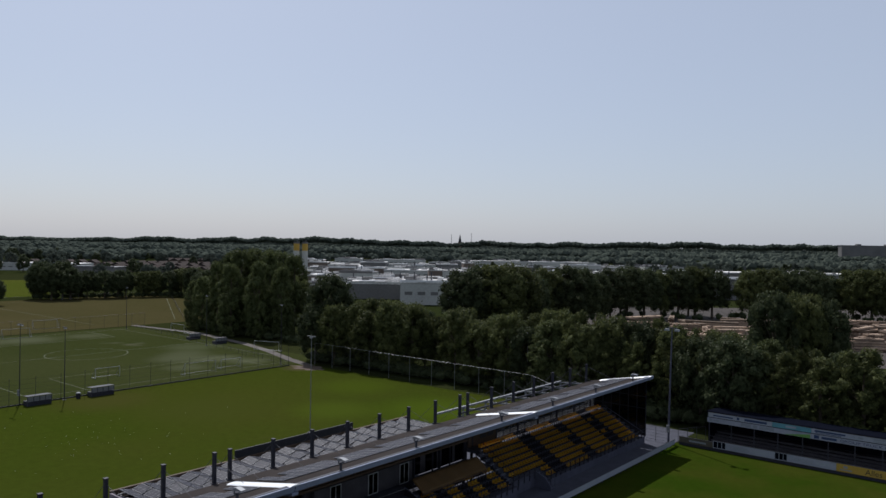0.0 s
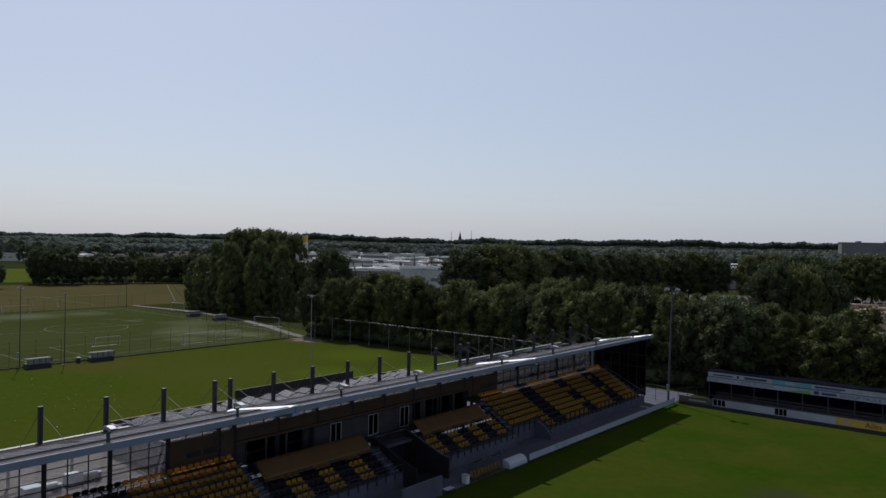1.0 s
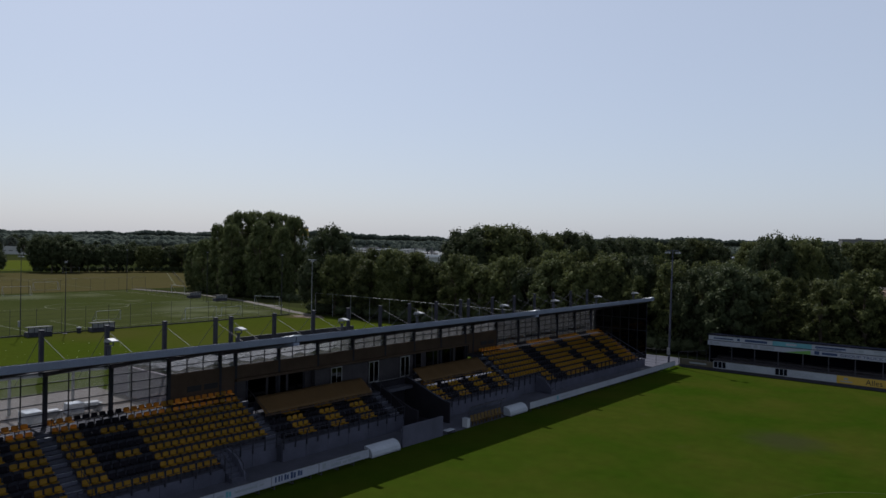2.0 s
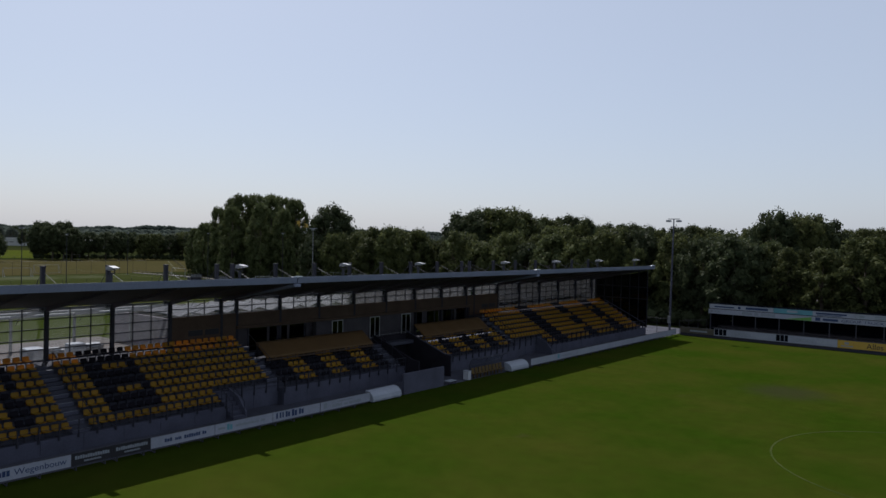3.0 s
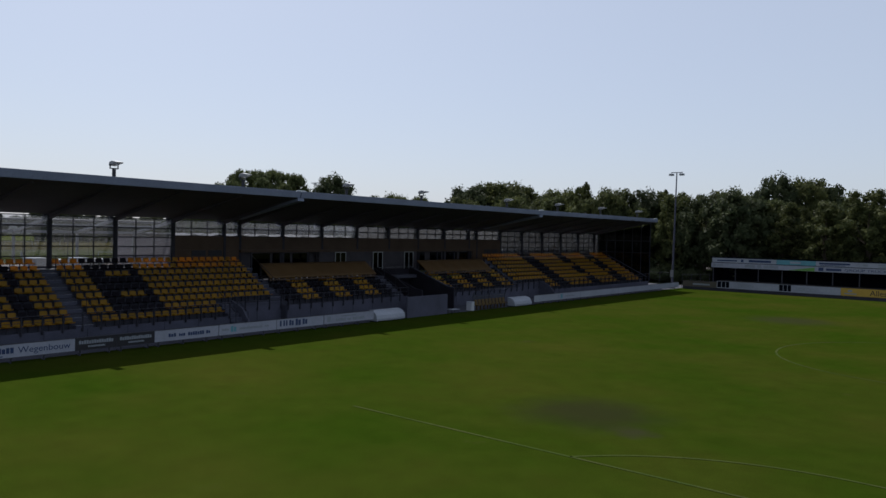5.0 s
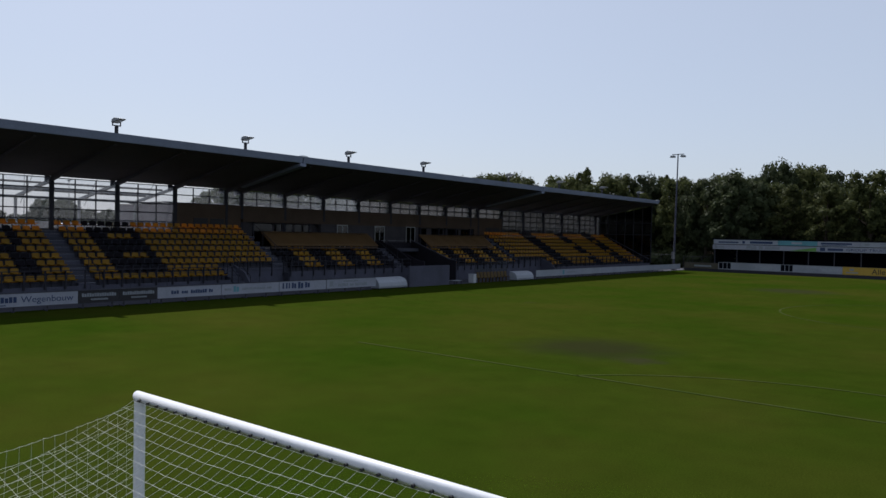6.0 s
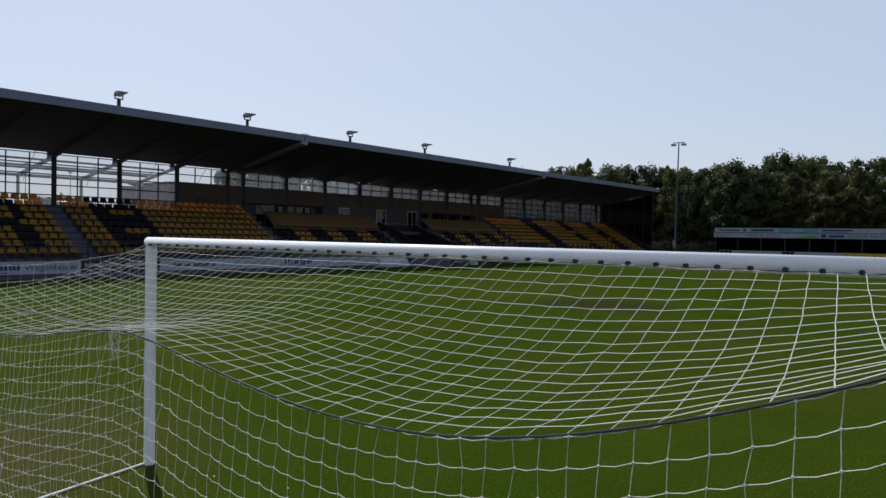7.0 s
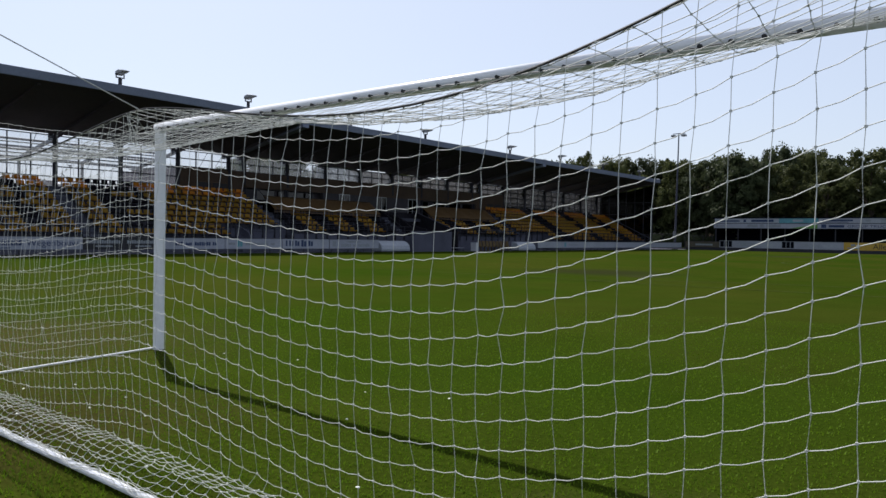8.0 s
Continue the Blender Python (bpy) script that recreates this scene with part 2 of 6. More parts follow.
LEAF = leaf_mat("leaves", (0.084, 0.092, 0.031), (0.044, 0.054, 0.022))
LEAF_D = leaf_mat("dark_leaves", (0.056, 0.066, 0.030), (0.031, 0.041, 0.020))
LEAF_M = leaf_mat("poplar_leaves", (0.100, 0.115, 0.042), (0.058, 0.073, 0.030))
# Far foliage: aerial haze is put into this paler, greyer-blue leaf colour.
LEAF_HAZE = leaf_mat("distant_leaves", (0.084, 0.097, 0.078), (0.055, 0.065, 0.054), 0.0)
ROPE = mat("white_twine", (0.5737, 0.5814, 0.5508), (0.4743, 0.4743, 0.4437), 5, 60, 0.7)
CORD = mat("black_cord", (0.03, 0.03, 0.032), (0.02, 0.02, 0.02), 5, 60, 0.6)
POSTW = mat("white_aluminium", (0.72, 0.729, 0.756), (0.648, 0.657, 0.684), 2, 30, 0.32)
INK_B = mat("dark_blue_print", (0.025, 0.045, 0.11), (0.02, 0.035, 0.085), 3, 30, 0.5)
INK_G = mat("grey_print", (0.22, 0.24, 0.27), (0.17, 0.19, 0.21), 3, 30, 0.5)
INK_GR = mat("green_print", (0.12, 0.26, 0.06), (0.10, 0.22, 0.05), 3, 30, 0.5)
DULL = mat("weathered_board", (0.09, 0.08, 0.06), (0.06, 0.052, 0.04), 0.8, 8, 0.7)
YEL = mat("yellow_board", (0.4125, 0.27, 0.045), (0.3375, 0.2175, 0.0375), 0.8, 8, 0.55)
TEAL = mat("teal_print", (0.10, 0.26, 0.30), (0.08, 0.2, 0.24), 1, 9, 0.5)
FROST = mat("milky_polycarbonate", (0.17, 0.175, 0.18), (0.11, 0.115, 0.12), 1, 8, 0.4)
GLASS = glass_mat("dusty_glass", (0.84, 0.85, 0.87), 0.022)
GLASS_C = glass_mat("clear_glass", (0.80, 0.82, 0.85), 0.010)
GLASS_D = glass_mat("dark_glass", (0.16, 0.16, 0.17))
FACT = mat("pale_factory_wall", (0.44, 0.445, 0.41), (0.33, 0.33, 0.305), 0.05, 1.0, 0.8)
FACT_G = mat("grey_factory_wall", (0.17, 0.165, 0.158), (0.12, 0.116, 0.11), 0.05, 1.0, 0.8)
FROOF = mat("light_roof_membrane", (0.74, 0.72, 0.69), (0.30, 0.29, 0.28), 0.06, 0.9, 0.6, mix=0.35)
FROOF_D = mat("grey_roof_sheet", (0.16, 0.155, 0.155), (0.09, 0.088, 0.09), 0.05, 0.8, 0.7)
STRIP = mat("white_roof_strip", (0.75, 0.75, 0.74), (0.6, 0.6, 0.6), 0.3, 3, 0.5)
TAN = mat("tan_factory_wall", (0.16, 0.125, 0.10), (0.11, 0.085, 0.07), 0.05, 1.0, 0.8)
TILE = mat("roof_tile_rows", (0.055, 0.044, 0.04), (0.035, 0.028, 0.025), 0.1, 2, 0.95, spec=0.05)
BRICK = mat("brick_wall", (0.17, 0.12, 0.095), (0.12, 0.085, 0.07), 0.3, 6, 0.85)
TIMBER = mat("sawn_timber", (0.33, 0.24, 0.17), (0.14, 0.10, 0.072), 0.3, 4, 0.8, rnd=0.6)
LENS_W = mat("lamp_glass", (0.75, 0.77, 0.8), (0.65, 0.67, 0.7), 4, 30, 0.15)
BLADE = leaf_mat("grass_blades", (0.100, 0.165, 0.009), (0.072, 0.122, 0.007))
FLOWER = mat("white_petals", (0.8, 0.8, 0.76), (0.7, 0.7, 0.62), 20, 60, 0.7)


def let_through(m, share):
    """Thin plastic: part of the light from behind comes through in a deeper, warmer tone."""
    n, l = m.node_tree.nodes, m.node_tree.links
    b = n["Principled BSDF"]
    tl, mx = n.new("ShaderNodeBsdfTranslucent"), n.new("ShaderNodeMixShader")
    deep = n.new("ShaderNodeMix"); deep.data_type = 'RGBA'; deep.blend_type = 'MULTIPLY'
    deep.inputs["Factor"].default_value = 1.0
    deep.inputs[7].default_value = (1.6, 1.15, 0.5, 1)
    l.new(b.inputs["Base Color"].links[0].from_socket, deep.inputs[6]); l.new(deep.outputs[2], tl.inputs[0])
    mx.inputs[0].default_value = share
    l.new(b.outputs[0], mx.inputs[1]); l.new(tl.outputs[0], mx.inputs[2])
    l.new(mx.outputs[0], n["Material Output"].inputs["Surface"])


let_through(SEAT_Y, 0.5)


# ---- mesh building ----
class Mesh:
    """Collects vertices and faces of one part."""

    def __init__(self):
        self.v, self.f, self.m = [], [], []

    def add(self, vs, fs, k=0):
        o = len(self.v)
        self.v += [tuple(p) for p in vs]
        self.f += [tuple(i + o for i in q) for q in fs]
        self.m += [k] * len(fs)
        return self

    def box(self, a, b, k=0, m=None):
        x0, y0, z0 = a
        x1, y1, z1 = b
        vs = [Vector(p) for p in ((x0, y0, z0), (x1, y0, z0), (x1, y1, z0), (x0, y1, z0), (x0, y0, z1), (x1, y0, z1), (x1, y1, z1), (x0, y1, z1))]
        if m:
            vs = [m @ p for p in vs]
        return self.add(vs, [(0, 3, 2, 1), (4, 5, 6, 7), (0, 1, 5, 4), (1, 2, 6, 5), (2, 3, 7, 6), (3, 0, 4, 7)], k)

    def prism(self, prof, y0, y1, k=0):
        """A profile of (x, z), pulled along y."""
        n = len(prof)
        vs = [(x, y0, z) for x, z in prof] + [(x, y1, z) for x, z in prof]
        fs = [(i, (i + 1) % n, n + (i + 1) % n, n + i) for i in range(n)]
        return self.add(vs, fs + [tuple(range(n - 1, -1, -1)), tuple(range(n, 2 * n))], k)

    def tube(self, p, q, r, n=6, r2=None, k=0, caps=True):
        p, q = Vector(p), Vector(q)
        d = (q - p)
        if d.length < 1e-6:
            return self
        rot = d.to_track_quat('Z', 'Y').to_matrix()
        r2 = r if r2 is None else r2
        vs = []
        for c, rr in ((p, r), (q, r2)):
            for i in range(n):
                a = 2 * math.pi * i / n
                vs.append(c + rot @ Vector((rr * math.cos(a), rr * math.sin(a), 0)))
        fs = [(i, (i + 1) % n, n + (i + 1) % n, n + i) for i in range(n)]
        if caps:
            fs += [tuple(range(n - 1, -1, -1)), tuple(range(n, 2 * n))]
        return self.add(vs, fs, k)

    def chain(self, pts, r, n=4, k=0):
        """A rope along points."""
        pts = [Vector(p) for p in pts]
        vs, fs = [], []
        for i, p in enumerate(pts):
            d = pts[min(i + 1, len(pts) - 1)] - pts[max(i - 1, 0)]
            rot = d.to_track_quat('Z', 'Y').to_matrix()
            for j in range(n):
                a = 2 * math.pi * j / n
                vs.append(p + rot @ Vector((r * math.cos(a), r * math.sin(a), 0)))
        for i in range(len(pts) - 1):
            for j in range(n):
                fs.append((i * n + j, i * n + (j + 1) % n, (i + 1) * n + (j + 1) % n, (i + 1) * n + j))
        return self.add(vs, fs, k)

    def blob(self, c, r, seed, squash=1.0, k=0):
        """A lumpy low ball of twenty faces."""
        t = (1 + 5 ** 0.5) / 2
        base = [(-1, t, 0), (1, t, 0), (-1, -t, 0), (1, -t, 0), (0, -1, t), (0, 1, t), (0, -1, -t), (0, 1, -t), (t, 0, -1), (t, 0, 1), (-t, 0, -1), (-t, 0, 1)]
        fs = [(0, 11, 5), (0, 5, 1), (0, 1, 7), (0, 7, 10), (0, 10, 11), (1, 5, 9), (5, 11, 4), (11, 10, 2), (10, 7, 6), (7, 1, 8), (3, 9, 4), (3, 4, 2), (3, 2, 6), (3, 6, 8), (3, 8, 9), (4, 9, 5), (2, 4, 11), (6, 2, 10), (8, 6, 7), (9, 8, 1)]
        rg = random.Random(seed)
        vs = []
        for p in base:
            q = Vector(p).normalized() * r * rg.uniform(0.75, 1.2)
            vs.append((c[0] + q.x, c[1] + q.y, c[2] + q.z * squash))
        return self.add(vs, fs, k)

    def data(self, name, mats, smooth=False):
        me = bpy.data.meshes.new(name)
        me.from_pydata(self.v, [], self.f)
        for x in (mats if isinstance(mats, (list, tuple)) else [mats]):
            me.materials.append(x)
        if max(self.m, default=0):
            me.polygons.foreach_set("material_index", self.m)
        if smooth:
            me.polygons.foreach_set("use_smooth", [True] * len(self.f))
        me.update()
        return me


def part(name, mesh, material, parent=None, label="", smooth=False, at=None, bevel=0.0):
    ob = new(name, mesh if isinstance(mesh, bpy.types.Mesh) else mesh.data(name, material, smooth))
    if at is not None:
        ob.matrix_basis = at
    if parent is not None:
        ob.parent = parent
    if label:
        ob["label"] = label
    if bevel:
        bv = ob.modifiers.new("edge", 'BEVEL')
        bv.width, bv.segments, bv.limit_method = bevel, 2, 'ANGLE'
    return ob


def thing(name, label, category, group="", at=None, kind=""):
    ob = new(name)
    ob.empty_display_size = 0.2
    if at is not None:
        ob.matrix_basis = at
    return tagged(ob, label, category, group, kind)


def setting(name, mesh, material, label, category):
    return tagged(part(name, mesh, material), label, category, kind="structure")


def slab(x0, y0, x1, y1, z, t=0.3):
    return Mesh().box((x0, y0, z - t), (x1, y1, z))


# ---- ground and fields ----
setting("ground", Mesh().box((-6000, -2500, -1.0), (5000, 7000, -0.02)), LAND, "flat green-brown land reaching the horizon", "ground")
setting("pitch", slab(-32.95, -6.5, 42, 99.4, 0.0), TURF, "mown green football pitch with thin worn patches", "pitch")
setting("back_field", slab(-124, -60, -57, 107, 0.0), FIELD, "mown green grass field behind the stand", "field")
setting("synthetic_pitch", slab(-218.5, 36, -124.3, 116, 0.0), SYNTH, "dull green synthetic training pitch with pale worn stretches", "pitch")
setting("far_field", slab(-345, 60, -221, 190, 0.0), DRY, "dry yellow-green training field", "field")
setting("far_meadow", Mesh().add([(-372, 108, 0.01), (-362, 150, 0.01), (-380, 158, 0.01), (-505, 208, 0.01), (-540, 150, 0.01)], [(0, 1, 2, 3, 4)]), MEADOW, "bright green meadow beyond the trees", "field")
path_mid = [(-222, 118.0), (-190, 121.8), (-160, 117.4), (-145, 113.6), (-131, 108.8), (-121, 106.4)]
path_m = Mesh()
path_m.add([(x, y - 1.0, 0.012) for x, y in path_mid] + [(x + 0.6, y + 1.1, 0.012) for x, y in path_mid], [(i, i + 1, i + 7, i + 6) for i in range(5)])
setting("path", path_m, PATHM, "pale paved path beside the training pitch", "path")
soil_m = Mesh()
soil_r = [3.2 + 0.9 * math.sin(k * 2.1) + 0.5 * math.cos(k * 3.7) for k in range(18)]
soil_m.add([(-119.0 + soil_r[k] * 1.3 * math.cos(k * math.pi / 9), 104.4 + soil_r[k] * 0.8 * math.sin(k * math.pi / 9), 0.018) for k in range(18)], [tuple(range(18))])
setting("bare_soil", soil_m, SOIL, "pinkish trodden bare soil where the path meets the field", "soil")
setting("pavement", slab(-57, -60, -32.95, 107, -0.004), CONC, "grey concrete paving round the stand", "pavement")


def line(m, p, q, w=0.12, z=0.012):
    p, q = Vector((*p, z)), Vector((*q, z))
    s = (q - p).normalized().cross(Vector((0, 0, 1))) * w / 2
    m.add([p - s, q - s, q + s, p + s], [(0, 1, 2, 3)])


def ring(m, c, r, a0=0, a1=360, w=0.12, z=0.012, n=48):
    ps = [(c[0] + r * math.cos(radians(a0 + (a1 - a0) * i / n)), c[1] + r * math.sin(radians(a0 + (a1 - a0) * i / n))) for i in range(n + 1)]
    for a, b in zip(ps, ps[1:]):
        line(m, a, b, w, z)


pl = Mesh()
line(pl, (-13.5, 16.5), (3.66 + 20.16, 16.5))
ring(pl, (3.66, 11.0), 9.15, 37, 143)
ring(pl, (3.66, 47.5), 9.15)
setting("pitch_lines", pl, LINE, "faded white pitch markings on turf", "line marking")
sl = Mesh()
ring(sl, (-171.5, 79.8), 9.15, w=0.14)
line(sl, (-171.5, 50), (-171.5, 110), 0.14)
for a, b in (((-214, 50), (-129, 50)), ((-214, 110), (-129, 110)), ((-214, 50), (-214, 110)), ((-129, 50), (-129, 110)), ((-145, 60), (-145, 100)), ((-129, 60), (-145, 60)), ((-129, 100), (-145, 100)), ((-198, 60), (-198, 100)), ((-214, 60), (-198, 60)), ((-214, 100), (-198, 100))):
    line(sl, a, b, 0.14)
setting("training_lines", sl, LINE_W, "white markings on the synthetic pitch", "line marking")
fl = Mesh()
for a, b in (((-335, 110), (-232, 110)), ((-318, 186), (-230, 138)), ((-335, 110), (-335, 178))):
    line(fl, a, b, 0.16)
setting("field_lines", fl, LINE_W, "white markings on the dry field", "line marking")


# ---- grandstand ----
RX0, RZ0, RISE, TREAD = -36.35, 0.85, 0.41, 0.72
SEG = [(-0.9, 31.36), (31.44, 64.85), (64.93, 96.0)]
COLS = [[31.2 - 4.55 * k for k in range(7, -1, -1)], [32.7 + 4.5 * k for k in range(8)], [65.7 + 4.88 * k for k in range(7)]]
WX = -44.3
stand = thing("grandstand", "long grey-roofed football grandstand with open front and glazed back", "grandstand")


def roof_z(x):
    return 9.78 - (-35.0 - x) * (9.78 - 7.92) / 9.6


def lift(y):
    """The roof climbs a little towards the near end."""
    return max(0.0, (60 - y) * 0.0032)


def lifted(m):
    m.v = [(x, y, z + (lift(y) if z > 7.1 else 0)) for x, y, z in m.v]
    return m


for (a, b) in SEG:
    m = Mesh().prism([(-35.12, 9.66), (-35.12, 9.36), (-44.36, 7.66), (-44.36, 7.92)], a, b)
    part("roof", lifted(m), SOFFIT, stand, "dark sloping canopy")
    part("roof_covering", lifted(Mesh().prism([(-35.10, 9.762), (-35.10, 9.665), (-44.42, 7.863), (-44.42, 7.961)], a, b)), ROOFM, stand, "dark bitumen roof covering")
    part("fascia", lifted(Mesh().prism([(-34.86, 9.84), (-34.98, 9.36), (-35.12, 9.355), (-35.12, 9.80)], a, b)), FASCIA, stand, "grey-blue metal fascia", bevel=0.015)
    part("gutter", lifted(Mesh().prism([(-35.12, 9.83), (-35.12, 9.77), (-35.55, 9.70), (-35.55, 9.76)], a, b)), STEEL_MAST, stand)
    # raking beams on the underside
for seg in COLS:
    for y in seg:
        m = Mesh().prism([(-35.6, 9.27), (-35.6, 9.2), (-44.4, 7.30), (-44.4, 7.62)], y - 0.09, y + 0.09)
        part("rafter", lifted(m), SOFFIT, stand)
        part("column", Mesh().box((WX - 0.14, y - 0.115, 0), (WX + 0.14, y + 0.115, 7.6 + lift(y))), STEEL_D, stand)
        mm = Mesh().box((-45.14, y - 0.13, 7.3), (-44.86, y + 0.13, 10.4)).box((-44.86, y - 0.08, 7.35), (-44.4, y + 0.08, 7.58))
        mm.box((-45.17, y - 0.16, 10.34), (-44.83, y + 0.16, 10.42)).box((-45.22, y - 0.22, 7.80), (-44.78, y + 0.22, 7.90))
        part("roof_mast", lifted(mm), STEEL_D, stand)
        part("tie_rod", Mesh().tube((-44.86, y, 10.1), (-40.6, y + 0.02, roof_z(-40.6)), 0.02, 5), STEEL_MAST, stand)
        part("back_rod", Mesh().tube((-45.14, y, 10.1), (-49.5, y + 0.02, 6.05), 0.02, 5), STEEL_MAST, stand)
# inclined lighter ribs at the joints, seen from below
for y in (31.4, 64.89):
    part("joint_rib", lifted(Mesh().prism([(-34.9, 9.34), (-34.9, 9.12), (-42.5, 7.72), (-42.5, 7.95)], y - 0.28, y + 0.28)), FASCIA, stand, "grey rib under the roof joint")
for y in (31.4, 64.89, 95.3):
    m = Mesh()
    pr = [(-0.55, 0.0), (-0.42, 0.16), (-0.15, 0.24), (0.15, 0.24), (0.42, 0.16), (0.55, 0.0)]
    vs = [(-34.88, y + p, 9.8 + q * 0.5) for p, q in pr] + [(-42.8, y + p, roof_z(-42.8) + q * 0.5) for p, q in pr]
    m.add(vs, [(i, i + 1, 7 + i, 6 + i) for i in range(5)] + [tuple(range(5, -1, -1)), tuple(range(6, 12)), (0, 6, 11, 5)])
    part("joint_cover", lifted(m), WHITE, stand, "white curved metal cover over the roof joint")

# terrace steps: a first and a last row for each stretch
RANGES = [(-0.9, 26.3, 0, 9), (26.3, 31.9, 2, 9), (31.9, 45.7, 1, 5), (50.4, 64.5, 1, 5), (64.5, 70.2, 2, 9), (70.2, 96.2, 0, 9)]
for a, b, r0, r1 in RANGES:
    for i in range(r0, r1):
        x1 = RX0 - TREAD * i
        m = Mesh().box((x1 - TREAD - (0.05 if i < r1 - 1 else 0), a, 0.0 if i == r0 else RZ0 + RISE * (i - 1) - 0.1), (x1, b, RZ0 + RISE * i))
        part("terrace_step", m, CONC, stand)
part("walkway", Mesh().box((-44.2, 31.9, 2.7), (RX0 - TREAD * 5 - 0.02, 64.5, 3.0)), CONC, stand)
for a, b in ((-0.9, 31.9), (64.5, 96.2)):
    part("back_walk", Mesh().box((-44.15, a, 3.8), (RX0 - TREAD * 9 - 0.02, b, 4.13)), CONC, stand)


def aisle(y0, y1, r0=0, r1=8, rails=(1,)):
    """Half steps between the rows, with handrails and pale nosings that paint sunlight."""
    for i in range(r0, r1):
        x1 = RX0 - TREAD * i
        st = part("stair_step", Mesh().box((x1 - TREAD, y0, RZ0 + RISE * i), (x1 - TREAD * 0.5, y1, RZ0 + RISE * (i + 0.5))), CONC_L, stand)
        # Pale strip: the bright look of a sun-lit step edge put into colour.
        part("nosing", Mesh().box((x1 - TREAD * 0.5 - 0.05, y0 + 0.02, RZ0 + RISE * (i + 0.5) + 0.002), (x1 - TREAD * 0.5 + 0.01, y1 - 0.02, RZ0 + RISE * (i + 0.5) + 0.012)), BOARD_G, st)
    for k in rails:
        yy = y1 + 0.06 if k else y0 - 0.06
        m = Mesh()
        top, bot = Vector((RX0 - TREAD * r1, yy, RZ0 + RISE * r1)), Vector((RX0 - TREAD * r0, yy, RZ0 + RISE * r0))
        m.tube(top + Vector((0, 0, 0.9)), bot + Vector((0, 0, 0.9)), 0.025)
        n = r1 - r0
        for i in range(0, n + 1, 2):
            p = bot.lerp(top, i / n)
            m.tube(p, p + Vector((0, 0, 0.9)), 0.022)
        part("stair_rail", m, STEEL_D, stand)


aisle(15.98, 17.0); aisle(31.25, 32.2, 2, 8); aisle(64.0, 64.9, 2, 8); aisle(44.4, 45.6, 1, 5, (0, 1)); aisle(1.5, 2.6); aisle(50.5, 51.3, 1, 5, (0,))

# front wall panels and front rail, set back beside the entrances
FRONT = [(-0.9, 26.3, RX0 + 0.17, 0.93, 0.78, 1.86), (27.4, 31.9, RX0 - TREAD * 2 + 0.17, 1.6, 1.0, 2.12), (31.9, 45.7, RX0 - TREAD + 0.17, 1.34, 0.95, 2.12),
         (50.4, 64.5, RX0 - TREAD + 0.17, 1.34, 0.95, 2.12), (64.5, 69.1, RX0 - TREAD * 2 + 0.17, 1.6, 1.0, 2.12), (70.2, 96.2, RX0 + 0.17, 0.93, 0.95, 2.02)]
for a, b, x, ztop, zp, zr in FRONT:
    n = max(1, round((b - a) / 2.42))
    for i in range(n):
        y0, y1 = a + (b - a) * i / n, a + (b - a) * (i + 1) / n
        part("front_wall", Mesh().box((x - 0.16, y0 + 0.012, 0), (x + 0.03 * (i % 2) * 0.2, y1 - 0.012, ztop)), CONC_L, stand)
    n = max(1, round((b - a) / 1.12))
    for i in range(n + 1):
        y = a + 0.06 + (b - a - 0.12) * i / n
        part("rail_post", Mesh().box((x + 0.02, y - 0.03, zp), (x + 0.11, y + 0.03, zr)).box((x + 0.006, y - 0.07, zp), (x + 0.03, y + 0.07, zp + 0.22)), STEEL_D, stand)
    part("top_rail", Mesh().tube((x + 0.065, a, zr), (x + 0.065, b, zr), 0.028, 6), STEEL_D, stand)
    part("mid_rail", Mesh().tube((x + 0.065, a, zr - 0.34), (x + 0.065, b, zr - 0.34), 0.016, 5).tube((x + 0.065, a, zr - 0.66), (x + 0.065, b, zr - 0.66), 0.016, 5), STEEL_D, stand)
# short flights from the paving up to the set-back rows
for y0, y1, s in ((26.3, 27.4, 1), (69.1, 70.2, -1)):
    for i in range(6):
        part("entrance_step", Mesh().box((RX0 - TREAD * 2 + 0.2, y0 + 0.08, 0.0 if i == 0 else 0.27 * i - 0.06), (RX0 + 0.9 - 0.36 * i, y1 - 0.08, 0.27 * (i + 1))), CONC_L, stand)
    part("cheek_wall", Mesh().prism([(RX0 - TREAD * 2 + 0.2, 0), (RX0 + 0.95, 0), (RX0 + 0.95, 0.5), (RX0 + 0.1, 1.42), (RX0 - TREAD * 2 + 0.2, 1.9)], (y1 if s > 0 else y0) - 0.07, (y1 if s > 0 else y0) + 0.07), CONC_L, stand)
    rl = Mesh()
    for yy in (y0 + 0.05, y1 - 0.05):
        rl.tube((RX0 + 0.8, yy, 1.2), (RX0 - TREAD * 2 + 0.3, yy, 2.5), 0.025).tube((RX0 + 0.8, yy, 0.27), (RX0 + 0.8, yy, 1.2), 0.025).tube((RX0 - 0.5, yy, 1.3), (RX0 - 0.5, yy, 1.98), 0.025)
    part("entrance_rail", rl, STEEL_D, stand)

DOOR_PANE = Mesh().box((-0.008, 0, 0), (0.008, 1, 1)).data("pane", GLASS_D)
PANE = Mesh().box((-0.008, 0, 0), (0.008, 1, 1)).data("pane", GLASS)


PANE_C = Mesh().box((-0.008, 0, 0), (0.008, 1, 1)).data("pane", GLASS_C)


